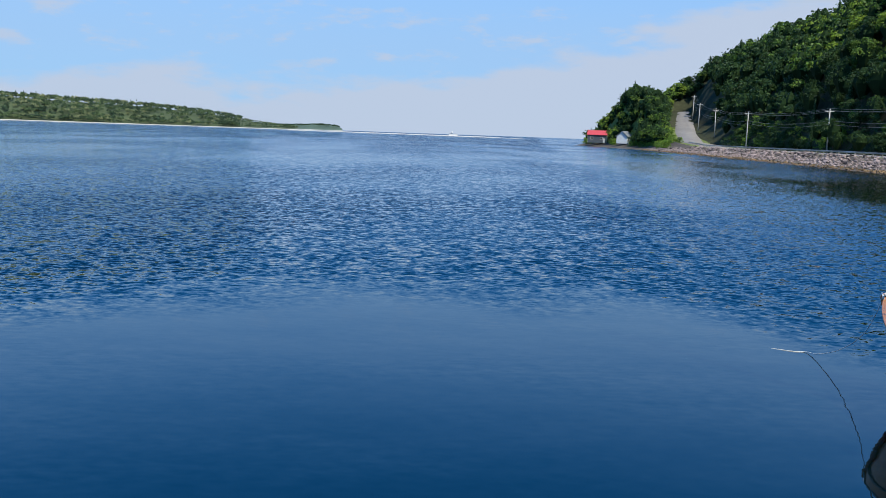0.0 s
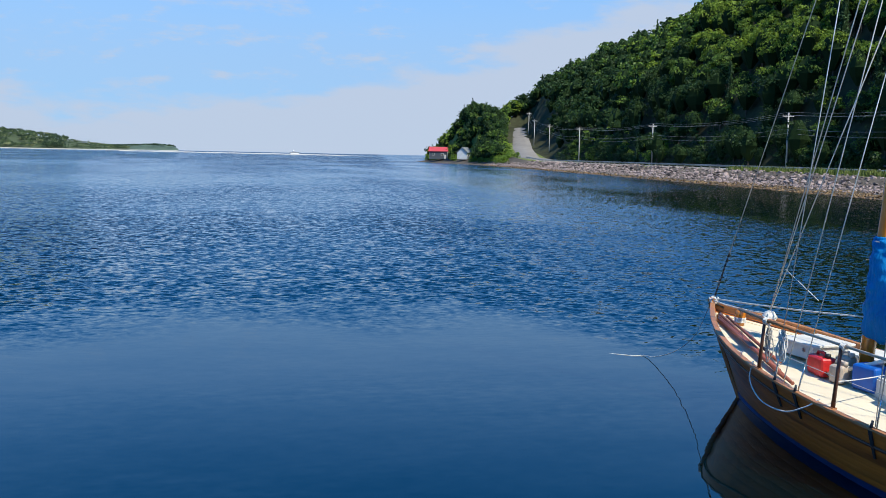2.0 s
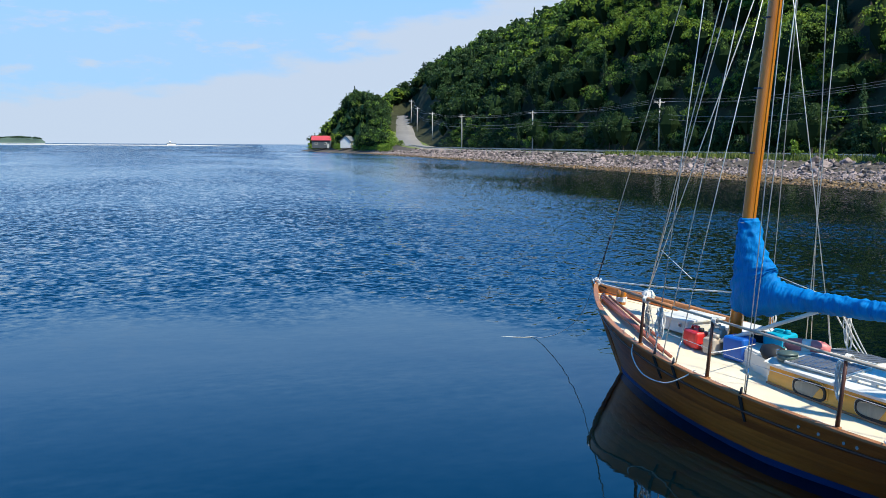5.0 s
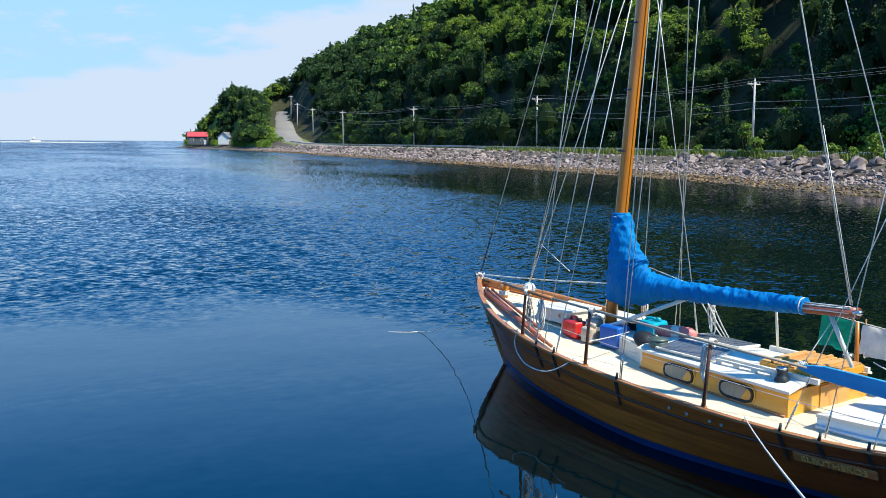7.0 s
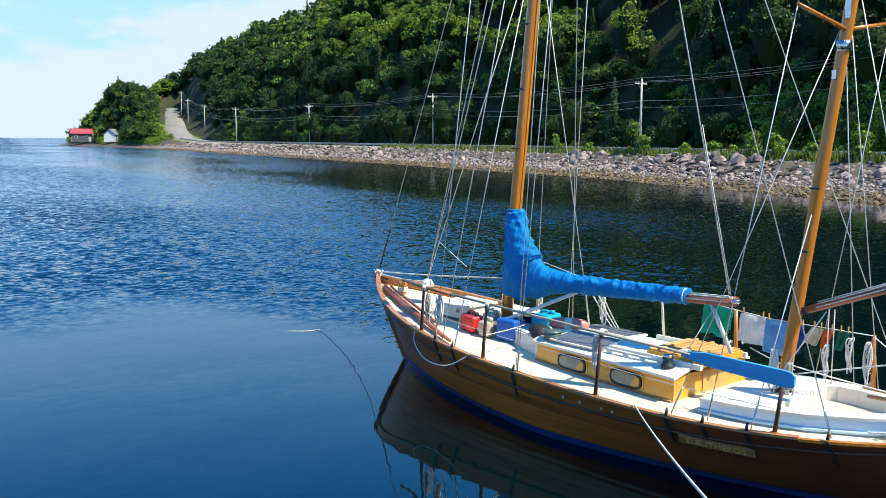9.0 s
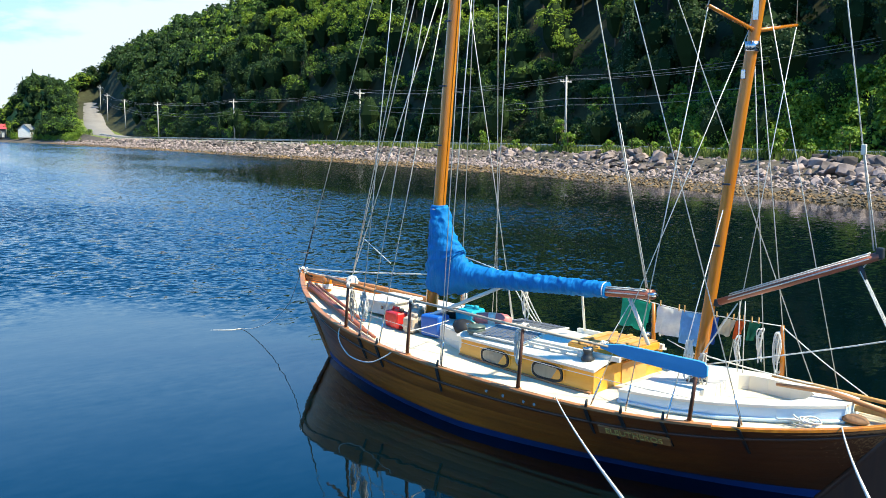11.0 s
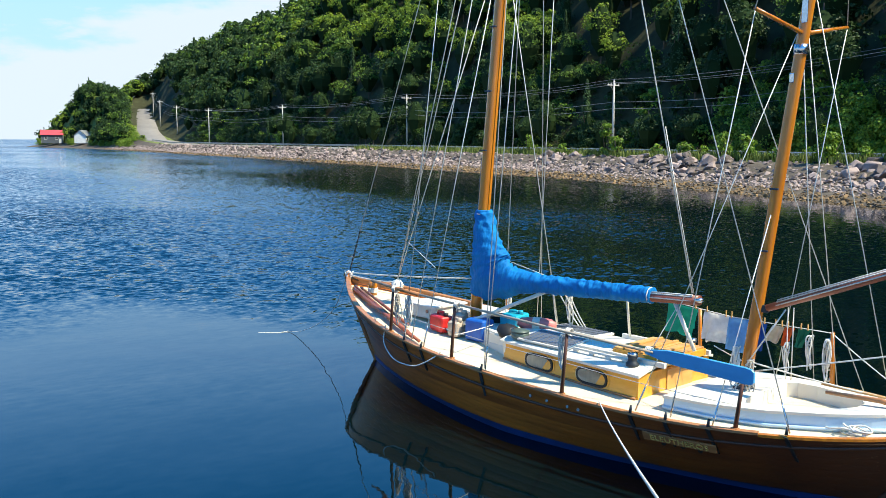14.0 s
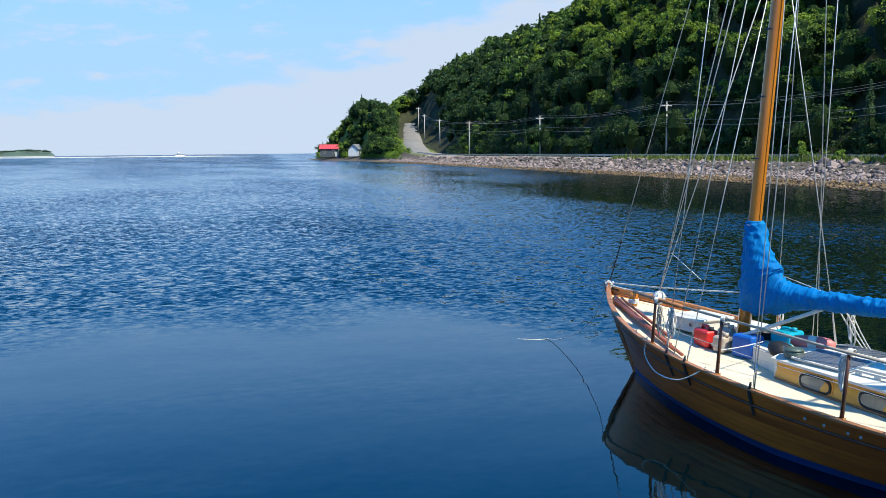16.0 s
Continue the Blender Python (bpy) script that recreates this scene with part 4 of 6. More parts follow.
def build_spars():
    mast = part("mainmast", tube([(main_axis(z), 0, z) for z in (0.80, 1.5, 3, 5, 8, 10.5, 12.4)], [0.088, 0.088, 0.086, 0.083, 0.075, 0.06, 0.045], 20), VARNISH, boat, "tall varnished mainmast")
    part("mast_collar", lathe([(0.125, 0), (0.13, 0.02), (0.10, 0.05)], 20, at=(main_axis(0.85), 0, deck_level(3.1) - 0.005)), DARK_METAL, mast)
    part("sail_track", box(0, 0, 0, 0.02, 0.03, 9.4, turn=Matrix.Rotation(math.atan(0.0975), 4, "Y"), bm=None), VARNISH, mast).location = (main_axis(7.3) + 0.085, 0, 7.3)
    for z in (3.45, 4.25, 5.1):
        part("mast_cleat", box(main_axis(z) - 0.02, -0.09, z, 0.12, 0.03, 0.02, 0.004), DARK_METAL, mast)
    part("spreader", tube([(main_axis(7.2), -0.95, 7.25), (main_axis(7.2), 0, 7.2), (main_axis(7.2), 0.95, 7.25)], 0.022, 8), VARNISH, mast)
    miz = part("mizzenmast", tube([(mizzen_axis(z), 0, z) for z in (0.75, 1.5, 3, 5, 6.5, 8.4)], [0.066, 0.066, 0.064, 0.060, 0.05, 0.036], 18), VARNISH, boat, "varnished raked mizzenmast")
    for side in (-1, 1):
        part("spreader", tube([(mizzen_axis(4.66), side * 0.05, 4.66), (7.74, side * 0.98, 4.80)], [0.024, 0.018], 8), VARNISH, miz)
    part("mast_band", lathe([(0.070, -0.05), (0.072, 0), (0.070, 0.05)], 18, at=(mizzen_axis(4.5), 0, 4.5)), STEEL, miz)
    part("mast_fitting", box(mizzen_axis(4.2) - 0.01, -0.066, 4.22, 0.05, 0.02, 0.10, 0.01), STEEL, miz)
    part("mast_plate", box(mizzen_axis(5.0) - 0.01, -0.062, 5.0, 0.06, 0.012, 0.5, 0.004), STEEL, miz)
    for z in (2.45, 3.1):
        part("mast_cleat", box(mizzen_axis(z), -0.07, z, 0.09, 0.025, 0.02, 0.004), DARK_METAL, miz)
    part("mast_shoe", lathe([(0.11, 0), (0.11, 0.03), (0.08, 0.06)], 18, at=(mizzen_axis(0.9), 0, 0.90)), DARK_METAL, miz)
    boom = part("main_boom", tube([(3.22, 0, 1.60), (5.0, 0, 1.70), (6.70, 0, 1.81)], [0.06, 0.065, 0.058], 14), RED_SPAR, boat, "red-brown varnished main boom")
    part("boom_cap", lathe([(0.03, -0.03), (0.062, -0.01), (0.062, 0.02), (0.03, 0.03)], 14, at=(6.68, 0, 1.81)), STEEL, boom)
    for y, z in ((-0.05, 0.045), (-0.064, 0.0), (-0.03, 0.062)):
        part("boom_line", tube([(6.0, y, 1.765 + z), (6.62, y * 0.8, 1.80 + z)], 0.008, 5), ROPE, boom)
    mboom = part("mizzen_boom", tube([(7.50, 0, 1.84), (8.2, 0, 2.13), (9.08, 0, 2.50)], [0.038, 0.045, 0.04], 12), RED_SPAR, boat, "red-brown mizzen boom with white lines along it")
    for y, z in ((-0.04, 0.035), (-0.05, 0.0), (-0.02, 0.055)):
        part("boom_line", tube([(7.62, y, 1.89 + z), (9.0, y, 2.465 + z)], 0.007, 5), ROPE, mboom)
    part("gooseneck", box(7.45, 0, 1.83, 0.14, 0.05, 0.08, 0.012), DARK_METAL, mboom)
    part("end_fitting", box(9.08, 0, 2.52, 0.07, 0.07, 0.11, 0.015), DARK_METAL, mboom)
    # boom crutch and the white pole under the boom
    part("boom_crutch", tube([(6.38, 0, 1.74), (6.66, 0.0, 1.22)], 0.024, 8), WHITE, boat)
    part("boom_crutch", tube([(5.66, 0.08, 1.66), (5.45, 0.45, 1.13)], 0.016, 8), WHITE, boat)
    part("whisker_pole", tube([(2.96, -0.42, 0.92), (3.7, -0.2, 1.26), (4.45, -0.02, 1.62)], 0.026, 10), WHITE, boat, "white pole leaning from the deck to the boom")


build_spars()


def build_sail_cover():
    """A fitted canvas cover: a boot round the mast that runs out along the boom."""
    r = np.random.default_rng(3)
    bm = bmesh.new()
    sides = 40
    rings = []
    # (x, z, half length fore and aft or up and down, half width, tilt of the ring)
    stages = [(3.255, 2.62, 0.105, 0.10, 0), (3.26, 2.57, 0.13, 0.12, 0), (3.28, 2.40, 0.155, 0.135, 3), (3.31, 2.20, 0.20, 0.15, 10), (3.345, 2.00, 0.265, 0.16, 20), (3.375, 1.83, 0.36, 0.165, 31), (3.39, 1.70, 0.43, 0.165, 43), (3.50, 1.655, 0.34, 0.16, 58), (3.72, 1.655, 0.225, 0.15, 76), (4.0, 1.68, 0.145, 0.125, 86), (4.3, 1.70, 0.12, 0.11, 87)]
    stages += [(4.3 + 1.78 * k / 12, 1.70 + 0.082 * k / 12, 0.118 - 0.030 * k / 12, 0.108 - 0.024 * k / 12, 87) for k in range(1, 13)]
    fine = []
    for a, b in zip(stages, stages[1:]):
        for k in range(8):
            f = k / 8
            fine.append(tuple(p + (q - p) * f for p, q in zip(a, b)))
    fine.append(stages[-1])
    for i, (x, z, ra, rb, tilt) in enumerate(fine):
        t = radians(tilt)
        ring = []
        for k in range(sides):
            a = 2 * math.pi * k / sides
            u, w = math.cos(a), math.sin(a)
            fold = 1 + 0.13 * noise.noise((x * 6.5 + 0.8 * u, z * 6 + u * 1.5, w * 2.2)) + 0.05 * math.sin(i * 0.95 + 2.2 * u + w) * (0.5 + 0.5 * noise.noise((i * 0.15, u, w))) + 0.10 * abs(noise.noise((x * 15 + z * 9 + u * 2.0, z * 5 - x * 3, w * 1.3))) + 0.13 * (1 - abs(noise.noise((x * 11 + 1.2 * w, z * 8 + 0.7 * u, 2 + w)))) ** 5
            along = u * ra * fold
            ring.append(bm.verts.new((x + along * math.cos(t), w * rb * fold, z + along * math.sin(t))))
        rings.append(ring)
    for a, b in zip(rings, rings[1:]):
        for k in range(sides):
            f = bm.faces.new((a[k], b[k], b[(k + 1) % sides], a[(k + 1) % sides]))
            f.smooth = True
    bm.faces.new(rings[0])
    bm.faces.new(rings[-1][::-1])
    bmesh.ops.recalc_face_normals(bm, faces=bm.faces[:])
    cover = part("canvas", bm, CLOTH_BLUE, None)
    top = thing("sail_cover", "bright blue canvas sail cover laced round the mast and boom", "sail cover", BOAT)
    cover.parent = top
    part("lashing", tube([(3.255 + 0.118 * math.cos(a), 0.118 * math.sin(a), 2.565) for a in [2 * math.pi * k / 24 for k in range(25)]], 0.008, 5), ROPE, top)
    part("lashing", tube([(6.05, 0.088 * math.sin(a), 1.782 + 0.092 * math.cos(a)) for a in [2 * math.pi * k / 24 for k in range(25)]], 0.008, 5), ROPE, top)


build_sail_cover()


def line(name, a, b, radius=0.006, material=None, drop=0.0, label="", end=None):
    points = sag(a, b, drop, 12 if drop else 1)
    ob = part(name, tube(points, radius, 5), material or WIRE, boat, label)
    if end:
        way = (Vector(b) - Vector(a)).normalized()
        part("turnbuckle", tube([Vector(a), Vector(a) + way * 0.10, Vector(a) + way * 0.22, Vector(a) + way * 0.30], [0.008, 0.011, 0.011, 0.006], 6), STEEL, ob)
    return ob


def side_at(x, z):
    """The point of the port side at a distance aft and a height."""
    lo, hi = 0.0, 1.0
    for _ in range(30):
        mid = (lo + hi) / 2
        v = z / sheer(mid * LENGTH)
        if skin(mid, v, -1)[0] < x:
            lo = mid
        else:
            hi = mid
    return Vector(skin(lo, z / sheer(lo * LENGTH), -1))


def build_rigging():
    fore = line("forestay", (0.05, 0, 1.36), (4.04, 0, 10.7), 0.0065)
    way = Vector((3.99, 0, 9.34)).normalized()
    for k in range(9):
        p = Vector((0.05, 0, 1.36)) + way * (0.10 + 0.085 * k)
        part("shackle", tube([p - way * 0.035, p + way * 0.035], [0.017, 0.010], 6), DARK_METAL, fore)
    for top in ((3.95, 0, 9.75), (3.86, 0.03, 8.8), (3.60, -0.02, 6.25)):
        line("inner_stay", (1.33, 0, 1.38), top, 0.0075, ROPE)
    for a, b in (((2.98, -1.22, 0.90), SHROUD_TOPS[0]), ((3.37, -1.22, 0.86), (3.61, -0.03, 6.35)), ((4.53, -1.22, 0.79), SHROUD_TOPS[1])):
        line("shroud", a, b, 0.0065, None, end=True)
    line("halyard", (3.10, -1.20, 0.90), (3.83, -0.05, 8.6), 0.007, ROPE)
    line("halyard", (4.49, -1.20, 0.79), (4.10, -0.06, 11.5), 0.006, ROPE)
    for a, b in (((2.62, 1.12, 0.92), (4.14, 0, 11.7)), ((3.30, 1.20, 0.86), (4.19, 0, 12.2)), ((3.22, 1.19, 0.86), SHROUD_TOPS[2]), ((3.62, 1.22, 0.84), (3.60, 0, 6.2))):
        line("shroud", a, b, 0.0065)
    for top in SHROUD_TOPS[:3]:
        line("shroud", top, (4.2, 0, 12.3), 0.0065)
    # ratline-like cross ropes on the fore shrouds
    line("cross_rope", (1.62, -0.02, 2.02), (3.42, -1.06, 1.92), 0.006, ROPE)
    line("cross_rope", (2.78, 1.03, 1.75), (3.62, 1.16, 1.55), 0.006, ROPE)
    line("topping_lift", (6.60, 0, 1.88), (4.15, 0, 11.9), 0.008, ROPE)
    line("topping_lift", (6.64, -0.03, 1.88), (6.17, 0, 3.75), 0.005, ROPE)
    line("running_backstay", (8.24, -0.88, 0.86), (4.13, 0, 11.6), 0.006, end=True)
    line("running_backstay", (8.20, 0.91, 0.86), (4.11, 0, 11.4), 0.006)
    line("mizzen_shroud", (7.11, -1.14, 0.80), SHROUD_TOPS[3], 0.0055, end=True)
    line("mizzen_shroud", (6.71, -1.18, 0.78), (7.77, 0, 4.9), 0.0055, end=True)
    line("mizzen_shroud", (7.55, -1.08, 0.81), (7.52, -0.05, 2.85), 0.0055, end=True)
    line("mizzen_shroud", (7.56, 1.08, 0.80), (7.73, 0, 4.62), 0.0055)
    line("mizzen_shroud", (7.06, 1.15, 0.78), (7.74, 0.98, 4.80), 0.0055)
    line("mizzen_shroud", (7.74, 0.98, 4.80), (8.1, 0, 8.0), 0.0055)
    line("mizzen_shroud", (7.74, -0.98, 4.80), (8.1, 0, 8.0), 0.0055)
    line("mizzen_stay", (7.86, 1.0, 0.84), (7.76, 0, 4.85), 0.0055)
    line("mizzen_stay", (8.55, 0.70, 0.88), (7.80, 0, 5.2), 0.0055)
    line("mizzen_topping_lift", (9.02, 0, 2.54), (8.13, 0, 7.85), 0.0075, ROPE)
    block = line("mizzen_topping_lift", (9.04, 0.02, 2.54), (8.88, 0, 3.45), 0.005, ROPE)
    part("pulley_block", box(8.87, 0.0, 3.48, 0.05, 0.035, 0.10, 0.012), WHITE, block)
    for dy in (-0.03, 0.0, 0.03):
        line("mizzen_sheet", (8.92, dy, 2.34), (9.66, dy * 1.4, 0.98), 0.0055, ROPE)
    line("mizzen_sheet", (8.92, 0, 2.34), (9.0, 0, 2.47), 0.008, ROPE)
    sheet = line("mizzen_vang", (7.72, -0.03, 1.86), (7.33, -0.08, 1.20), 0.008, ROPE)
    part("pulley_block", tube([(8.90, 0, 2.40), (8.92, 0, 2.34), (8.97, 0, 2.26)], [0.015, 0.035, 0.012], 8), DARK_METAL, sheet)
    for dx in (0.0, 0.06):
        line("mizzen_vang", (7.72 + dx, 0.02, 1.88), (7.62 + dx, 0.25, 1.05), 0.006, ROPE)
    line("bow_lashing", (0.05, 0.02, 1.36), (3.15, 0.03, 1.63), 0.011, ROPE, 0.02)
    line("bow_lashing", (0.08, -0.03, 1.34), (1.33, -0.02, 1.36), 0.011, ROPE, 0.03)
    line("lifeline", (1.33, -0.02, 1.36), (2.66, -1.10, 1.52), 0.007, ROPE, 0.03)
    line("lifeline", (6.35, 0.95, 1.08), (7.30, 0.2, 1.13), 0.007, ROPE, 0.01)
    line("lifeline", (7.76, 1.02, 1.46), (8.90, 0.50, 1.00), 0.007, ROPE, 0.02)
    line("lifeline", (7.32, -0.05, 1.25), (8.60, 0.60, 0.98), 0.009, ROPE, 0.02)
    line("lifeline", (3.75, -0.30, 1.10), (3.93, -1.2, 1.12), 0.007, ROPE, 0.01)
    line("lifeline", (2.60, -1.12, 1.22), (5.76, -1.20, 1.12), 0.004, WIRE, 0.03)
    line("lifeline", (5.76, -1.20, 1.12), (7.76, -1.04, 1.06), 0.004, WIRE, 0.02)
    line("mainsheet", (4.5, 0.05, 1.63), (4.2, 0.5, 1.05), 0.010, ROPE, 0.03)
    for dx in (0.0, 0.1, 0.18):
        line("mainsheet", (4.55 + dx, 0.1, 1.62), (4.72 + dx * 0.3, 0.72, 0.80), 0.009, ROPE, 0.06)
    line("mainsheet", (6.45, -0.02, 1.74), (6.22, -0.35, 1.06), 0.006, ROPE)
    for x, y in ((2.98, 1), (3.37, 1), (4.53, 1), (6.71, 1), (7.11, 1), (7.55, 1), (8.24, 1)):
        y = half_beam(x)
        strap = [side_at(x, sheer(x) - d) + Vector((0, -0.014, 0)) for d in (0.0, 0.06, 0.13, 0.19, 0.25, 0.31)]
        bm = bmesh.new()
        rings = [[bm.verts.new(q + Vector((dx * w, dy, 0))) for dx, dy in ((-0.021, -0.008), (0.021, -0.008), (0.021, 0.008), (-0.021, 0.008))] for q, w in zip(strap, (1, 1, 1, 0.8, 0.7, 0.55))]
        for lower, upper in zip(rings, rings[1:]):
            for k in range(4):
                bm.faces.new((lower[k], lower[(k + 1) % 4], upper[(k + 1) % 4], upper[k]))
        bm.faces.new(rings[0])
        bm.faces.new(rings[-1][::-1])
        bmesh.ops.recalc_face_normals(bm, faces=bm.faces[:])
        part("chainplate", bm, DARK_METAL, boat, "black iron chainplate")
        part("deadeye", tube([(x, -y + 0.0, sheer(x) + 0.02), (x, -y + 0.015, sheer(x) + 0.10)], [0.018, 0.012], 8), DARK_METAL, boat)


SHROUD_TOPS = ((3.49, -0.85, 7.2), (4.82, -0.85, 7.2), (3.80, 0.85, 7.2), (7.70, -0.90, 4.80))
build_rigging()


def build_deck_gear():
    for x, top, y in ((2.58, 1.57, -1.14), (3.93, 1.51, -1.235), (5.76, 1.46, -1.24), (7.78, 1.34, -1.06)):
        post = part("stanchion", tube([(x, y, sheer(x)), (x + 0.03, y, (sheer(x) + top) / 2), (x + 0.06, y, top)], [0.024, 0.020, 0.018], 8), MAHOGANY, boat, "dark mahogany stanchion")
        part("base", box(x, y, sheer(x) + 0.02, 0.07, 0.06, 0.03, 0.006), TEAK, post)
    for x, top, y in ((2.70, 1.36, 1.10), (6.0, 1.46, 1.22), (7.80, 1.48, 1.0)):
        post = part("stanchion", tube([(x, y, sheer(x)), (x - 0.03, y, top)], [0.03, 0.024], 8), VARNISH, boat, "varnished wooden stanchion")
        part("base", box(x, y, sheer(x) + 0.02, 0.07, 0.06, 0.03, 0.006), TEAK, post)
    bitt = part("samson_post", lathe([(0.065, 0), (0.065, 0.10), (0.075, 0.13), (0.075, 0.20), (0.055, 0.24)], 12, at=(0.70, 0, deck_level(0.7) - 0.02)), VARNISH, boat, "varnished samson post with rope turns")
    for k in range(4):
        part("rope_turn", tube([(0.70 + 0.075 * math.cos(a), 0.075 * math.sin(a), deck_level(0.7) + 0.05 + 0.018 * k) for a in [2 * math.pi * j / 16 for j in range(17)]], 0.011, 5), ROPE, bitt)
    for k in range(5):
        a = 2.1 * k
        part("bow_rope_turn", tube([(0.04 + 0.09 * math.cos(a + b) * 0.9, 0.06 * math.sin(a + b), 1.33 + 0.05 * math.sin(2 * b + k)) for b in [2 * math.pi * j / 16 for j in range(17)]], 0.013, 5), ROPE, boat)
    part("bowsprit_bitts", tube([(0.18, -0.10, 1.22), (0.10, 0.0, 1.30), (0.18, 0.12, 1.22)], 0.02, 6), DARK_METAL, boat)
    def winch(x, y, z):
        w = part("winch", lathe([(0.075, 0), (0.078, 0.03), (0.055, 0.05), (0.05, 0.09), (0.062, 0.115), (0.06, 0.13), (0.02, 0.135)], 20, at=(x, y, z)), DARK_METAL, boat, "dark iron winch with a bright cap")
        part("drum_cap", lathe([(0.06, 0.132), (0.058, 0.15), (0.02, 0.155)], 20, at=(x, y, z)), STEEL, w)
    winch(6.22, -0.56, 1.06)
    winch(6.25, 0.60, 1.06)
    for x in (6.05, 5.35, 5.6, 5.9):
        part("scupper", lathe([(0.018, -0.006), (0.018, 0.006)], 10, at=(0, 0, 0)), STEEL, boat).matrix_local = Matrix.Translation((x, -half_beam(x) - 0.008, sheer(x) - 0.085)) @ Matrix.Rotation(radians(90), 4, "X")
    # name board on the quarter
    s0, s1 = 6.80, 7.56
    p, q, up = side_at(s0, 0.55), side_at(s1, 0.555), side_at(s0, 0.62)
    ax = (q - p).normalized()
    ay = ((up - p) - ax * (up - p).dot(ax)).normalized()
    az = ax.cross(ay)
    m = Matrix((ax, ay, az)).transposed().to_4x4()
    m.translation = (p + q) / 2 + az * 0.03 + ay * 0.015
    board = part("name_board", box(0, 0, 0, (q - p).length, 0.115, 0.024, 0.008), TEAK, boat, "carved wooden name board with gilt letters")
    board.matrix_local = m
    curve = bpy.data.curves.new("boat_name", "FONT")
    curve.body, curve.size, curve.align_x, curve.align_y, curve.extrude = "ELEUTHEROS", 0.105, "CENTER", "CENTER", 0.004
    text = bpy.data.objects.new("boat_name", curve)
    scene.collection.objects.link(text)
    bpy.context.view_layer.update()
    me = bpy.data.meshes.new_from_object(text.evaluated_get(bpy.context.evaluated_depsgraph_get()))
    bpy.data.objects.remove(text)
    bm = bmesh.new()
    bm.from_mesh(me)
    bmesh.ops.remove_doubles(bm, verts=bm.verts[:], dist=1e-5)
    left = set(bm.faces)
    while left:
        # each letter is one island of faces
        island, edge = set(), [left.pop()]
        while edge:
            f = edge.pop()
            island.add(f)
            for e in f.edges:
                for g in e.link_faces:
                    if g in left:
                        left.discard(g)
                        edge.append(g)
        at = {v: k for k, v in enumerate({v: 0 for f in sorted(island, key=lambda f: f.index) for v in f.verts})}
        letter = mesh_of("letter", [v.co[:] for v in at], [[at[v] for v in f.verts] for f in sorted(island, key=lambda f: f.index)], GOLD)
        part("letter", letter, None, board, "gilt capital letter").matrix_local = Matrix.Translation((0, 0, 0.017))
    bm.free()
    for dx in (-0.19, 0.02, 0.2):
        part("through_hull", lathe([(0.022, -0.01), (0.022, 0.01)], 12), DARK_METAL, boat).matrix_local = m @ Matrix.Translation((dx, -0.10 - 0.04 * abs(dx), -0.022))


build_deck_gear()

# ---- things on board ----


def aboard(name, label, category, x, y, z, turn=0.0, group=""):
    return thing(name, label, category, BOAT @ Matrix.Translation((x, y, z)) @ Matrix.Rotation(radians(turn), 4, "Z"), group)


def solar_panel(x, y, z, long, wide, tip):
    t = aboard("solar_panel", "dark framed solar panel lying on the white cabin roof", "solar panel", x, y, z, 0, "solar panels on the roof")
    t.matrix_world = t.matrix_world @ Matrix.Rotation(radians(tip), 4, "X")
    part("frame", box(0, 0, 0.012, long, wide, 0.024, 0.004), WHITE, t)
    part("cell_sheet", box(0, 0, 0.025, long - 0.06, wide - 0.05, 0.006), SOLAR, t)
    for k in range(9):
        part("busbar", box(-long / 2 + 0.06 + (long - 0.12) * k / 8, 0, 0.030, 0.010, wide - 0.06, 0.003), STEEL, t)


solar_panel(4.88, -0.37, 1.092, 0.80, 0.46, 7)
solar_panel(4.78, 0.28, 1.10, 0.80, 0.42, -3)


def build_oar():
    t = thing("sculling_oar", "long sculling oar with a blue blade lashed along the stanchions", "oar", BOAT)
    part("handle", tube([(1.95, -0.98, 1.56), (2.6, -1.12, 1.56), (3.25, -1.19, 1.55)], [0.020, 0.026, 0.027], 10), TEAK, t, "bare brown wooden handle")
    part("shaft", tube([(3.25, -1.19, 1.55), (5.8, -1.27, 1.49), (6.95, -1.24, 1.46)], [0.016, 0.016, 0.015], 10), SHAFT_WOOD, t, "weathered grey-white shaft")
    bm = bmesh.new()
    rings = []
    for x, h in ((6.86, 0.022), (6.98, 0.045), (7.12, 0.070), (7.5, 0.078), (7.92, 0.085), (7.985, 0.076), (8.01, 0.05)):
        y, z = -1.24 + (x - 6.8) * 0.06, 1.455 - (x - 6.8) * 0.045
        rings.append([bm.verts.new((x, y + dy, z + dz * h)) for dy, dz in ((-0.014, -0.9), (-0.016, 0), (-0.014, 0.9), (0.0, 1), (0.014, 0.9), (0.016, 0), (0.014, -0.9), (0, -1))])
    for a, b in zip(rings, rings[1:]):
        for k in range(8):
            bm.faces.new((a[k], a[(k + 1) % 8], b[(k + 1) % 8], b[k]))
    bm.faces.new(rings[0][::-1])
    bm.faces.new(rings[-1])
    part("blade", bm, OAR_BLUE, t, "bright blue painted blade")
    for x in (2.64, 3.98, 5.80, 6.85):
        for k in range(4):
            part("lashing", tube([(x + 0.018 * k, -1.13 - 0.08 * min(1, (x - 2.6) / 1.3) + 0.036 * math.cos(a), 1.545 - 0.02 * (x - 2.6) + 0.04 * math.sin(a)) for a in [2 * math.pi * j / 12 for j in range(13)]], 0.007, 5), ROPE, t)


build_oar()


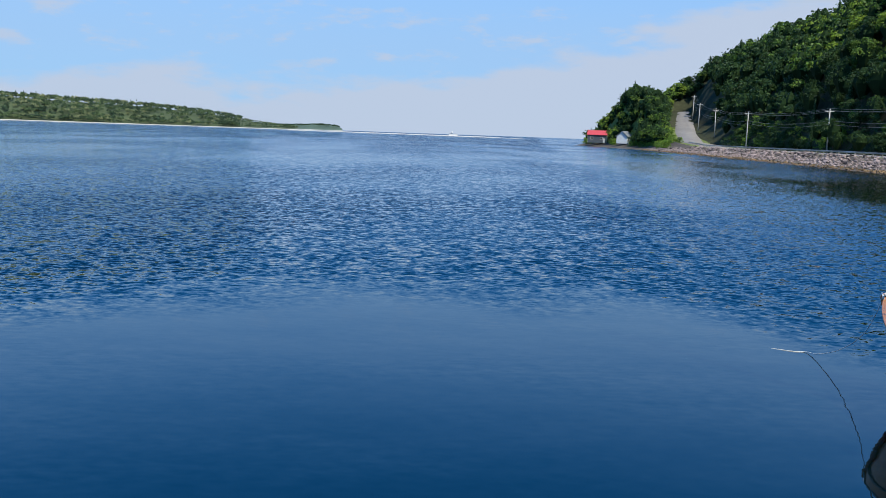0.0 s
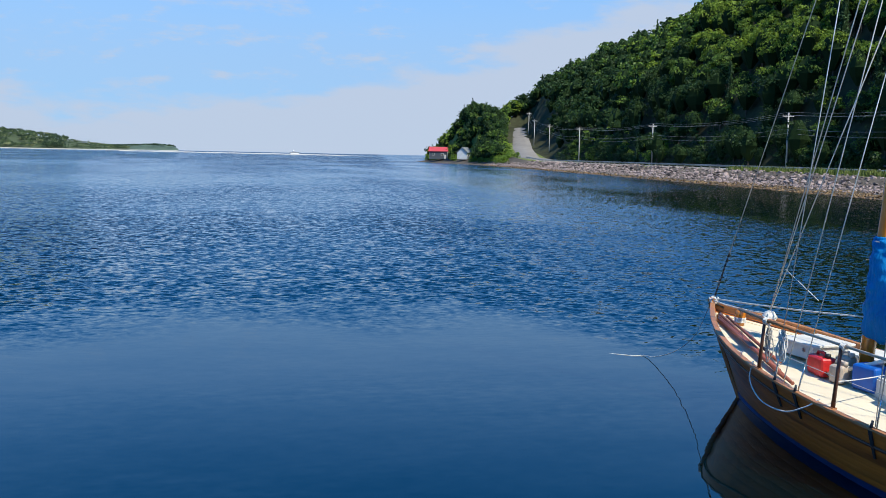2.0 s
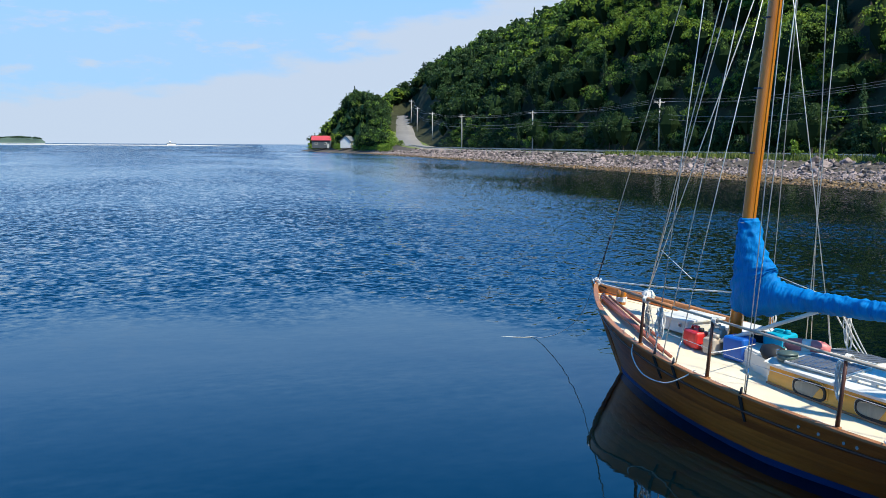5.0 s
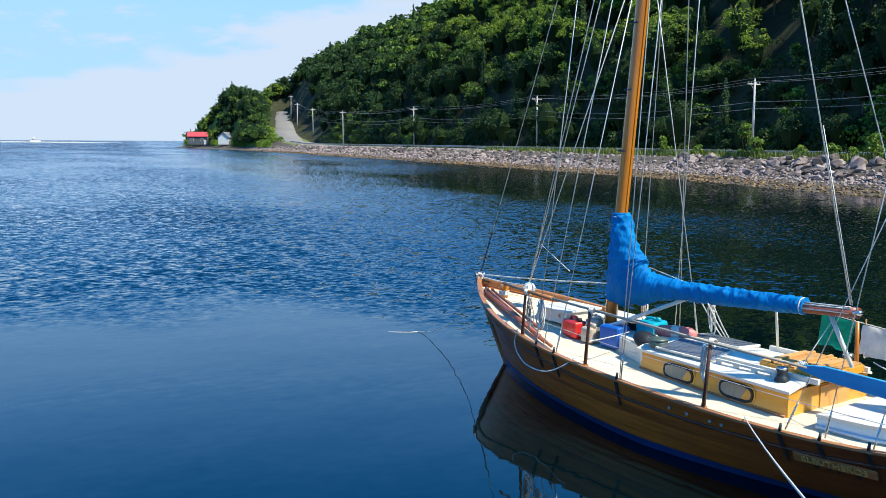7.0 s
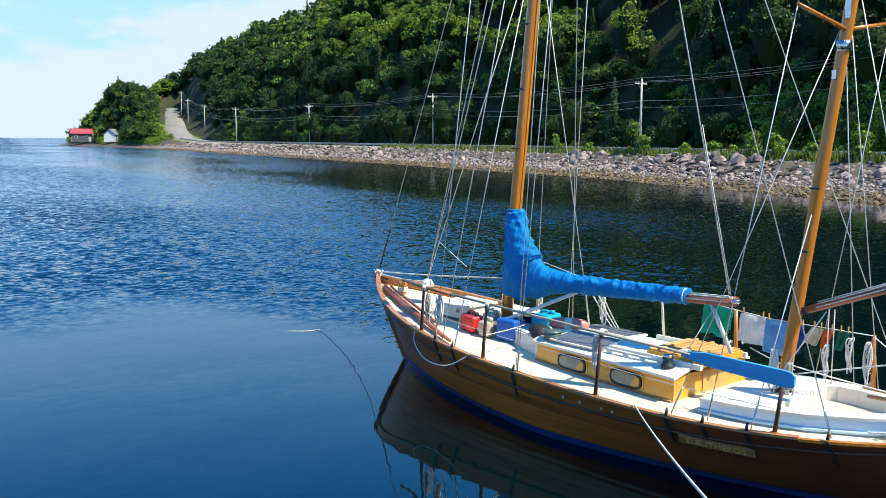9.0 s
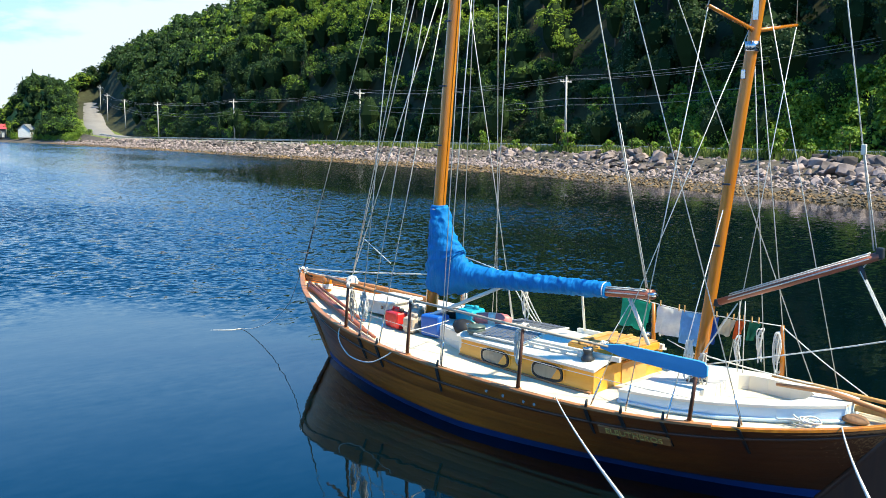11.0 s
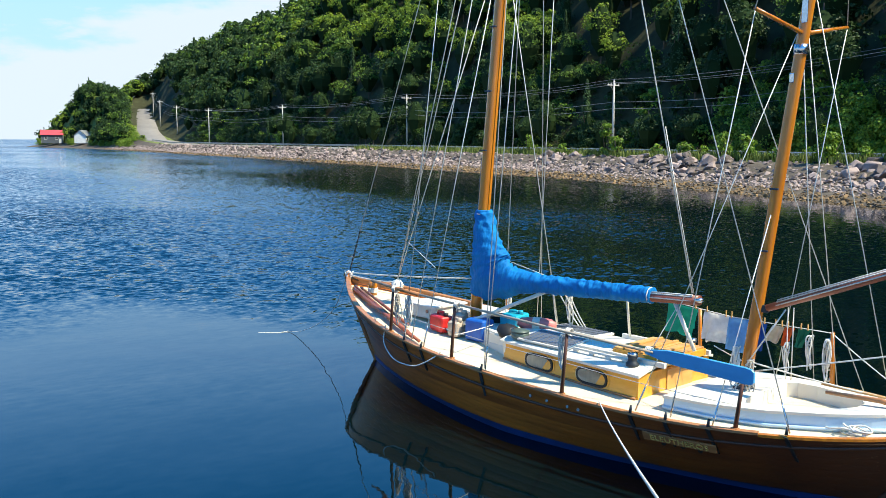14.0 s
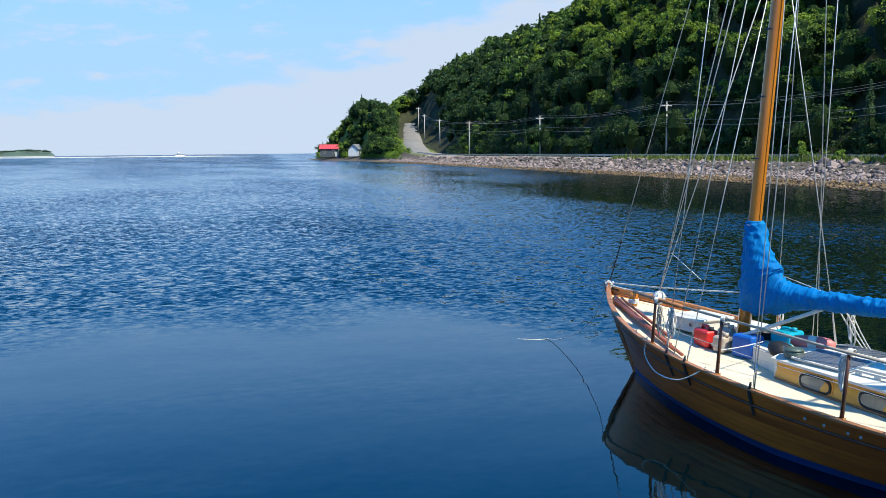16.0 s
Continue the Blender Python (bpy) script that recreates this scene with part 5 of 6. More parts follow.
def jerry_can(name, x, y, z, sx, sy, sz, material, label, turn, handle=True):
    t = aboard(name, label, "container", x, y, z, turn, "containers on deck")
    bm = box(0, 0, sz * 0.42, sx, sy, sz * 0.84, 0.05, segments=3)
    part("body", bm, material, t)
    if handle:
        part("handle", tube([(-sx * 0.32, 0, sz * 0.80), (-sx * 0.25, 0, sz * 0.98), (sx * 0.12, 0, sz * 1.0), (sx * 0.22, 0, sz * 0.80)], 0.02, 8), material, t)
        part("cap", lathe([(0.035, 0), (0.035, 0.05), (0.02, 0.055)], 12, at=(sx * 0.33, 0, sz * 0.82)), BLACK if material is RED else material, t)


jerry_can("fuel_can", 2.78, -0.36, deck_level(2.78), 0.36, 0.22, 0.28, RED, "red plastic fuel can standing on the foredeck", -12)
jerry_can("water_jug", 3.12, -0.40, deck_level(3), 0.20, 0.18, 0.26, JUG_TAN, "tan plastic jug standing on the foredeck", 8)
jerry_can("water_jug", 3.00, -0.20, deck_level(3), 0.20, 0.18, 0.34, JUG_TAN, "tan plastic jug standing on the foredeck", 20)
jerry_can("water_container", 3.46, -0.27, deck_level(3.4), 0.34, 0.26, 0.36, PLASTIC_BLUE, "tall blue plastic water container behind the mast", 4, False)
jerry_can("storage_crate", 3.72, 0.16, 1.03, 0.30, 0.34, 0.20, TURQUOISE, "turquoise plastic crate behind the mast", 10)


def small_deck_things():
    t = aboard("cooking_pot", "lidded green-grey enamel pot on the cabin roof", "pot", 4.42, -0.48, 1.06)
    part("body", lathe([(0.10, 0), (0.115, 0.02), (0.115, 0.085)], 24), POT_GREEN, t)
    part("lid", lathe([(0.122, 0.085), (0.12, 0.10), (0.06, 0.118), (0.01, 0.122)], 24), POT_GREEN, t)
    part("handle", tube([(-0.115, 0, 0.03), (-0.16, 0, 0.05), (-0.16, 0, 0.10), (-0.115, 0, 0.11)], 0.009, 6), STEEL, t)
    t = aboard("canvas_bag", "slumped black bag against the cabin front", "bag", 4.12, -0.38, 1.0)
    bm = lathe([(0.10, 0), (0.15, 0.03), (0.16, 0.09), (0.12, 0.15), (0.05, 0.17)], 16)
    for v in bm.verts:
        v.co += Vector((0.02, 0.03, 0)) * noise.noise(v.co * 9) + v.co * 0.25 * noise.noise(v.co * 6)
    part("body", bm, BLACK, t)
    t = aboard("fender", "red and white striped fender lying on the cabin roof", "fender", 4.32, -0.05, 1.17, 30)
    part("body", tube([(-0.26, 0, 0), (-0.22, 0, 0), (-0.1, 0, 0), (0.1, 0, 0), (0.2, 0, 0), (0.26, 0, 0)], [0.03, 0.07, 0.085, 0.085, 0.07, 0.03], 14), surface("faded_red_fender", (0.68, 0.20, 0.18), 0.5, scale=6), t)
    part("band", tube([(-0.05, 0, 0), (0.05, 0, 0)], 0.0875, 14), WHITE, t)
    part("end_ring", tube([(-0.26 + 0.0, 0.04 * math.cos(a), 0.04 * math.sin(a)) for a in [2 * math.pi * j / 12 for j in range(13)]], 0.01, 5), ROPE, t)
    t = aboard("bucket", "black bucket standing behind the mast", "bucket", 3.46, 0.12, deck_level(3.46))
    part("body", lathe([(0.11, 0), (0.14, 0.30), (0.148, 0.31), (0.13, 0.30), (0.105, 0.03)], 20), BLACK, t)
    part("handle", tube([(0, 0.142 * math.cos(a), 0.30 + 0.10 * math.sin(a)) for a in [math.pi * j / 12 for j in range(13)]], 0.006, 5), STEEL, t)
    t = aboard("rope_pile", "loose heap of white rope on the after deck", "rope", 8.62, -0.47, deck_level(8.62, -0.47))
    r = random.Random(17)
    for k in range(7):
        cx, cy, w, d = r.uniform(-0.14, 0.14), r.uniform(-0.05, 0.05), r.uniform(0.05, 0.11), r.uniform(0.03, 0.06)
        part("loop", tube([(cx + w * math.cos(a), cy + d * math.sin(a), 0.012 + 0.012 * k + 0.03 * max(0.0, math.sin(a + k))) for a in [2 * math.pi * j / 18 for j in range(19)]], 0.009, 5), ROPE, t)
    t = aboard("sack", "slumped brown sack among the battens at the stern", "sack", 9.02, -0.14, deck_level(9.02) + 0.01, 20)
    bm = lathe([(0.05, 0), (0.085, 0.02), (0.085, 0.05), (0.06, 0.075), (0.02, 0.085)], 18)
    for v in bm.verts:
        v.co.x *= 1.5
        v.co += v.co * 0.35 * noise.noise(v.co * 8)
    part("body", bm, SACK, t)
    t = aboard("float_ball", "white float lashed at the foot of the inner stay", "float", 1.33, 0.0, 1.30)
    part("ball", lathe([(0.02, -0.10), (0.06, -0.085), (0.092, -0.04), (0.10, 0), (0.092, 0.04), (0.06, 0.085), (0.02, 0.10)], 20), WHITE, t)
    part("lashing", tube([(0.103 * math.cos(a), 0.103 * math.sin(a), 0.02 * math.sin(3 * a)) for a in [2 * math.pi * j / 20 for j in range(21)]], 0.008, 5), ROPE, t)
    part("strop", tube([(0, 0, -0.30), (0.0, 0, -0.1)], 0.012, 6), ROPE, t)
    for k, (a, b, r) in enumerate((((0.35, -0.10), (2.62, -0.86), 0.030), ((0.42, -0.18), (2.85, -0.97), 0.028), ((0.5, -0.24), (3.05, -1.02), 0.026), ((0.45, -0.05), (2.35, -0.62), 0.024))):
        t = thing("spare_spar", "red-brown spare spar lying along the foredeck", "spar", BOAT, "spare spars on the foredeck")
        za, zb = deck_level(a[0], a[1]) + 0.03 + r, deck_level(b[0], b[1]) + 0.02 + r
        part("pole", tube([(a[0], a[1], za), ((a[0] + b[0]) / 2, (a[1] + b[1]) / 2, max((za + zb) / 2, deck_level((a[0] + b[0]) / 2) + r)), (b[0], b[1], zb)], [r * 0.8, r, r * 0.9], 10), RED_SPAR, t)
        part("ferrule", tube([(a[0], a[1], za), (a[0] + 0.06, a[1] - 0.02, za)], r * 0.95, 10), STEEL, t)


small_deck_things()


def coil(x, y, z, tall, wide, turns, radius=0.008, lean=0.0, material=None, label="coil of white rope hanging from the rigging"):
    t = aboard("rope_coil", label, "rope coil", x, y, z, lean, "rope coils")
    r = random.Random(int(x * 100 + y * 10))
    for k in range(turns):
        w, h, d = wide * r.uniform(0.25, 0.75), tall * r.uniform(0.75, 1.12), r.uniform(-0.04, 0.04)
        part("loop", tube([(w / 2 * math.sin(a) * (1 - 0.5 * math.cos(a)) + 0.02 * math.sin(2 * a + k), d + 0.012 * math.sin(3 * a + k), -h / 2 + h / 2 * math.cos(a)) for a in [2 * math.pi * j / 18 for j in range(19)]], radius, 5), material or ROPE, t)
    part("hitch", tube([(0.03 * math.cos(a), 0.035 * math.sin(a), -0.06 - 0.008 * j) for j, a in enumerate([0.9 * k for k in range(10)])], radius, 5), material or ROPE, t)


coil(3.02, -1.19, 1.50, 0.42, 0.16, 6, lean=10)
coil(2.62, -1.05, 1.46, 0.40, 0.14, 4, material=OLD_ROPE)
coil(5.74, -1.23, 1.44, 0.46, 0.07, 4)
coil(7.24, -0.12, 1.40, 0.44, 0.10, 6)
coil(7.40, -0.10, 1.28, 0.36, 0.10, 5, material=OLD_ROPE)
coil(7.74, 0.97, 1.40, 0.46, 0.11, 7)
coil(7.30, 0.90, 1.30, 0.42, 0.07, 3)
coil(7.55, 0.93, 1.42, 0.40, 0.05, 3)
coil(6.16, 1.12, 1.42, 0.34, 0.08, 4)
coil(2.72, 1.08, 1.40, 0.34, 0.10, 4)
coil(4.62, 0.25, 1.58, 0.40, 0.12, 4)


def cloth_piece(name, label, x0, x1, y, drop, material, seed):
    """A piece of laundry hung over the line, with its folds."""
    t = thing(name, label, "laundry", BOAT, "laundry on the line")
    r = np.random.default_rng(seed)
    nx, nz = 14, 10
    bm = bmesh.new()
    for face in (0, 1):
        grid = []
        for j in range(nz + 1):
            row = []
            for i in range(nx + 1):
                u, v = i / nx, j / nz
                x = x0 + (x1 - x0) * u + 0.04 * v * math.sin(5 * u + seed) - 0.05 * v
                hang = drop * (1.0 if face == 0 else 0.72) * v * (1 + 0.025 * math.sin(7 * u + seed))
                wave = 0.035 * v * math.sin(9 * u + seed * 2 + 2 * v) + 0.02 * noise.noise((u * 4, v * 3, seed))
                row.append(bm.verts.new((x, y + wave + (-0.01 if face == 0 else 0.012) - 0.015 * v * (1 if face == 0 else -1), clothes_line(x) - 0.004 - hang)))
            grid.append(row)
        for a, b in zip(grid, grid[1:]):
            for k in range(nx):
                bm.faces.new((a[k], a[k + 1], b[k + 1], b[k])).smooth = True
    part("cloth", bm, material, t)
    for x in (x0 + 0.03, x1 - 0.03):
        part("clothes_peg", box(x, y, clothes_line(x) + 0.025, 0.012, 0.016, 0.085, 0.003), SLAT_WOOD, t)


def clothes_line(x):
    return 1.58 - 0.045 * (x - 5.5) - 0.05 * (1 - ((x - 6.6) / 1.2) ** 2) if 5.4 < x < 7.8 else 1.5


line("clothes_line", (5.45, 0.92, clothes_line(5.45)), (6.6, 0.93, clothes_line(6.6)), 0.006, ROPE)
line("clothes_line", (6.6, 0.93, clothes_line(6.6)), (7.77, 0.97, clothes_line(7.77)), 0.006, ROPE)
cloth_piece("towel", "teal green towel pegged to the line", 5.70, 6.12, 0.92, 0.36, FABRIC["teal"], 1)
cloth_piece("shirt", "white cotton cloth pegged to the line", 6.22, 6.54, 0.92, 0.34, FABRIC["white"], 2)
cloth_piece("shirt", "sky blue cotton cloth pegged to the line", 6.55, 6.86, 0.925, 0.40, FABRIC["sky_blue"], 3)
cloth_piece("swimming_trunks", "navy blue cloth pegged to the line", 6.93, 7.03, 0.93, 0.33, FABRIC["navy"], 4)
cloth_piece("sock", "small cream cloth pegged to the line", 7.10, 7.24, 0.94, 0.20, FABRIC["cream"], 5)
cloth_piece("sock", "small orange cloth pegged to the line", 7.25, 7.36, 0.95, 0.23, FABRIC["orange"], 6)
cloth_piece("sock", "small dark green cloth pegged to the line", 7.40, 7.54, 0.955, 0.20, FABRIC["dark_green"], 7)


def rope_thing(name, label, points, radius, material=None):
    t = thing(name, label, "rope", None)
    part("strand", tube(points, radius, 7), material or ROPE, t)
    return t


def smooth_points(points, steps=8):
    """A rounded run through points (Catmull-Rom)."""
    p = [Vector(q) for q in points]
    p = [p[0] * 2 - p[1], *p, p[-1] * 2 - p[-2]]
    out = []
    for a, b, c, d in zip(p, p[1:], p[2:], p[3:]):
        for k in range(steps):
            t = k / steps
            out.append(0.5 * ((2 * b) + (c - a) * t + (2 * a - 5 * b + 4 * c - d) * t * t + (3 * b - a - 3 * c + d) * t ** 3))
    return out + [p[-2]]


def from_boat(x, y, z):
    return BOAT @ Vector((x, y, z))


def mooring(label, start, seen, tail, drop):
    start, seen = Vector(start), Vector(seen)
    run = [start.lerp(seen, k / 5) - Vector((0, 0, drop * 4 * (k / 5) * (1 - k / 5))) for k in range(6)]
    on = (seen - start).normalized()
    rope_thing("mooring_rope", label, smooth_points([*run, seen + on * 0.5, seen + on * 0.9, *tail]), 0.0065)


mooring("white mooring rope from the boat's rail up to the quay", from_boat(6.27, -1.22, 0.79), (2.05, 1.55, 2.40), [(0.9, 0.6, 2.3), (0.3, 0.3, 2.02), (-0.6, 0.0, 2.015)], 0.035)
mooring("white mooring rope from the boat's quarter up to the quay", from_boat(9.0, -0.45, 0.93), (2.47, 0.99, 2.49), [(0.9, 0.2, 2.3), (0.3, -0.2, 2.02), (-0.4, -0.6, 2.015)], 0.035)
rope_thing("bow_line", "thin white line sagging from the bow into the water", smooth_points([from_boat(0.02, -0.03, 1.30), from_boat(-0.35, -0.02, 0.72), from_boat(-0.9, 0.0, 0.33), from_boat(-1.55, 0.03, 0.08), from_boat(-1.95, 0.05, 0.012), (6.3, 14.8, 0.004), (6.0, 15.0, -0.004), (5.75, 15.15, -0.03)]), 0.0065)
rope_thing("spring_line", "white rope drooping in a loop from the port rail", smooth_points([from_boat(2.42, -1.10, 0.99), from_boat(2.50, -1.20, 0.78), from_boat(2.85, -1.30, 0.62), from_boat(3.3, -1.34, 0.62), from_boat(3.6, -1.32, 0.75), from_boat(3.72, -1.22, 0.87)]), 0.009)
rope_thing("stern_line", "pale rope running from the mizzen out astern", smooth_points([from_boat(7.36, 0.05, 1.12), from_boat(8.4, 0.12, 1.43), from_boat(9.4, 0.20, 1.75), from_boat(11.5, 0.4, 2.45)]), 0.008)

rope_thing("stern_warp", "yellow rope running down from the stern into the water", smooth_points([from_boat(9.40, 0.05, 0.62), from_boat(9.75, 0.10, 0.30), from_boat(10.2, 0.15, -0.05), from_boat(10.4, 0.17, -0.2)]), 0.009, YELLOW)

# ---- the quay under the camera ----
CONCRETE = surface("quay_concrete", (0.42, 0.41, 0.39), 0.9, scale=1.2, bump=0.01, bump_scale=20)
bm = box(-13.9, -14.2, 0.0, 31.0, 31.0, 4.0, 0.05)
me = bpy.data.meshes.new("quay")
bm.to_mesh(me)
bm.free()
me.materials.append(CONCRETE)
tagged(new("quay", me), "plain concrete quay on which the camera stands", "quay", kind="structure")

# ---- rock bank ----
ROCK_SHAPES = []


def make_rock(seed, worn=0.018):
    r = random.Random(seed)
    bm = bmesh.new()
    for _ in range(15):
        v = Vector((r.gauss(0, 1), r.gauss(0, 1), r.gauss(0, 1))).normalized()
        v = Vector((v.x, v.y * 0.8, v.z * 0.62)) * r.uniform(0.8, 1.05) * 0.5
        bm.verts.new(v)
    hull = bmesh.ops.convex_hull(bm, input=bm.verts[:])
    bmesh.ops.delete(bm, geom=[g for g in hull["geom_interior"] if isinstance(g, bmesh.types.BMVert)], context="VERTS")
    if worn:
        bmesh.ops.bevel(bm, geom=bm.edges[:], offset=worn, segments=1, affect="EDGES")
    bmesh.ops.recalc_face_normals(bm, faces=bm.faces[:])
    me = bpy.data.meshes.new("rock")
    bm.to_mesh(me)
    bm.free()
    me.materials.append(ROCK)
    return me


ROCK_SHAPES = [make_rock(k) for k in range(9)]
ROCK_ARRAYS = []
for me in [make_rock(k, 0.0) for k in range(9)]:
    ROCK_ARRAYS.append((np.array([v.co[:] for v in me.vertices]), [list(p.vertices) for p in me.polygons]))

rock_bank = tagged(new("rock_bank"), "bank of pinkish grey armour stones below the road", "rock bank", kind="structure")


def joined_stones(name, spots, material, parent, kind="stuff", label=""):
    verts, faces, base = [], [], 0
    for x, y, z, s, k, turn in spots:
        vs, fs = ROCK_ARRAYS[k]
        m = np.array((Euler(turn).to_matrix())) * s
        verts.append(vs @ m.T + [x, y, z])
        faces.extend([[i + base for i in f] for f in fs])
        base += len(vs)
    ob = part(name, mesh_of(name, np.concatenate(verts), faces, material), None, parent, label)
    ob["kind"] = kind
    return ob


def big_stones(y):
    return 1.0 if 24 < y < 35 or 48 < y < 62 or 72 < y < 78 else 0.45 if y < 90 else 0.6


def build_bank():
    r = random.Random(5)
    near, far, cobbles, weed = [], [], [], []
    y = 8.0
    while y < 335:
        step = 0.48 if y < 75 else 0.9 if y < 160 else 1.4
        for o in (4.6, 5.4, 6.2, 7.0, 7.8, 8.6):
            yy, oo = y + r.uniform(-0.5, 0.5) * step, o + r.uniform(-0.45, 0.45)
            big = big_stones(yy)
            s = r.uniform(0.4, 0.85) + r.random() ** 4 * 0.6 if y > 90 else r.uniform(0.28, 0.6) + r.random() ** 2 * 0.8 * big
            if oo > 6.4 and big > 0.9 and r.random() < 0.34:
                s = r.uniform(1.1, 2.0)
            if y > 160:
                s *= 1.25
            x = shore(yy) + oo
            spot = (x, yy, bank_level(oo) + s * 0.12, s, r.randrange(9), (r.uniform(-0.5, 0.5), r.uniform(-0.5, 0.5), r.uniform(0, 6.28)))
            (near if 22 < yy < 64 and (oo > 6.0 or s > 0.75) else far).append(spot)
        y += step
    near.sort(key=lambda q: -q[3])
    far += near[300:]
    for x, yy, z, s, k, turn in near[:300]:
        ob = new("rock", ROCK_SHAPES[k])
        ob.parent = rock_bank
        ob.matrix_local = Matrix.LocRotScale((x, yy, z), Euler(turn), (s, s, s))
    joined_stones("bank_stones", far, ROCK, rock_bank)
    for _ in range(5200):
        yy = 10 + 110 * r.random() ** 1.4
        oo = r.uniform(-0.3, 5.6)
        s = r.uniform(0.16, 0.42) * (1.3 if yy > 60 else 1.0)
        spot = (shore(yy) + oo, yy, bank_level(oo) + s * 0.1, s, r.randrange(9), (r.uniform(-0.6, 0.6), r.uniform(-0.6, 0.6), r.uniform(0, 6.28)))
        (weed if oo + r.uniform(-0.8, 0.8) < 2.3 else cobbles).append(spot)
    for _ in range(1500):
        yy = 120 + 200 * r.random()
        oo = r.uniform(0, 5.2)
        s = r.uniform(0.35, 0.8)
        (weed if oo < 1.6 else cobbles).append((shore(yy) + oo, yy, bank_level(oo) + s * 0.1, s, r.randrange(9), (r.uniform(-0.6, 0.6), r.uniform(-0.6, 0.6), r.uniform(0, 6.28))))
    beach = tagged(new("cobble_beach"), "cobble beach, rusty brown with weed at the waterline", "beach", kind="stuff")
    joined_stones("cobbles", cobbles, ROCK, beach)
    joined_stones("weedy_cobbles", weed, WEED_ROCK, beach)


build_bank()

# ---- roadside ----
GALVANISED = surface("galvanised_steel", (0.50, 0.53, 0.57), 0.42, metal=0.55, scale=3, second=(0.38, 0.41, 0.45))
POST_WOOD = surface("weathered_post", (0.30, 0.27, 0.23), 0.9, scale=8, stretch=(2, 2, 0.3), per_object=0.3)
POLE_WOOD = surface("weathered_pole", (0.56, 0.53, 0.49), 0.85, second=(0.42, 0.39, 0.35), scale=5, stretch=(3, 3, 0.2), bump=0.004)


def build_guard_rail():
    t = tagged(new("guard_rail"), "galvanised crash barrier on weathered posts along the road", "guard rail")
    ys = list(np.arange(-20, 290, 3.81))
    pts = [Vector((road_line(y)[0] - 4.6, y, road_line(y)[1] - 0.05)) for y in ys]
    post = None
    for p in pts:
        bm = box(0, 0, 0.36, 0.18, 0.18, 0.80, 0.012) if post is None else None
        if bm:
            ob = part("post", bm, POST_WOOD, t)
            post = ob.data
        else:
            ob = new("post", post)
            ob.parent = t
        ob.location = p
    profile = [(0.0, 0.42), (-0.075, 0.47), (-0.075, 0.52), (0.0, 0.565), (-0.075, 0.61), (-0.075, 0.66), (0.0, 0.72)]
    for a, b in zip(pts, pts[1:]):
        bm = bmesh.new()
        ra = [bm.verts.new(a + Vector((dx - 0.10, 0, dz))) for dx, dz in profile]
        rb = [bm.verts.new(b + Vector((dx - 0.10, 0.02, dz))) for dx, dz in profile]
        for k in range(len(profile) - 1):
            bm.faces.new((ra[k], rb[k], rb[k + 1], ra[k + 1]))
        bmesh.ops.solidify(bm, geom=bm.faces[:], thickness=0.012)
        part("beam", bm, GALVANISED, t)


build_guard_rail()

POLES = [(78.0, 79.2, 11.0), (83.4, 137.2, 11.75), (86.3, 200.0, 11.95), (89.5, 263.5, 12.95), (94.5, 312.0, 15.4), (98.5, 347.0, 18.6), (106.5, 385.0, 23.5), (75.0, 22.0, 14.2), (60, -40, 10.4)]
POLES.sort(key=lambda p: p[1])


def pole_foot(x, y):
    return land_level(x, y) - 0.4


def utility_pole(x, y, top):
    t = thing("utility_pole", "weathered grey wooden utility pole with one crossarm beside the road", "utility pole", Matrix.Translation((x, y, pole_foot(x, y))), "poles along the road")
    h = top - pole_foot(x, y)
    lean = 0.012 * math.sin(y)
    part("shaft", tube([(0, 0, 0), (lean * h * 0.5, 0, h * 0.5), (lean * h, 0, h)], [0.17, 0.145, 0.11], 10), POLE_WOOD, t)
    arm = part("crossarm", box(lean * h, 0.12, h - 0.55, 2.3, 0.10, 0.13, 0.01, Matrix.Rotation(radians(8), 4, "Z")), POLE_WOOD, t)
    for dx in (-1.0, -0.45, 0.45, 1.0):
        part("insulator", lathe([(0.05, 0), (0.065, 0.05), (0.045, 0.09), (0.06, 0.13), (0.02, 0.17)], 8, at=(lean * h + dx, 0.12 + 0.14 * dx, h - 0.48)), GREY_PLASTIC, arm)
    part("insulator", lathe([(0.05, 0), (0.065, 0.06), (0.03, 0.2)], 8, at=(lean * h, 0, h)), GREY_PLASTIC, t)
    part("brace", tube([(lean * h - 0.6, 0.05, h - 0.58), (lean * h, 0.1, h - 1.2)], 0.025, 6), POLE_WOOD, arm)


for p in POLES:
    utility_pole(*p)
CABLE = surface("cable", (0.22, 0.22, 0.21), 0.6, scale=5)


def build_cables():
    for (x0, y0, t0), (x1, y1, t1) in zip(POLES, POLES[1:]):
        for dx, dz, r in ((0, 0.15, 0.022), (-1.0, -0.33, 0.022), (1.0, -0.33, 0.022), (0.1, -2.6, 0.03), (0.1, -3.4, 0.026)):
            l0, l1 = 0.012 * math.sin(y0) * 9, 0.012 * math.sin(y1) * 9
            c = thing("overhead_cable", "dark overhead cable strung between the utility poles", "cable", None, "cables along the road")
            part("wire", tube(sag((x0 + dx + l0, y0 + 0.12, t0 + dz), (x1 + dx + l1, y1 + 0.12, t1 + dz), 1.3 if y0 < 50 else 0.9), r, 4, caps=False), CABLE, c)


build_cables()


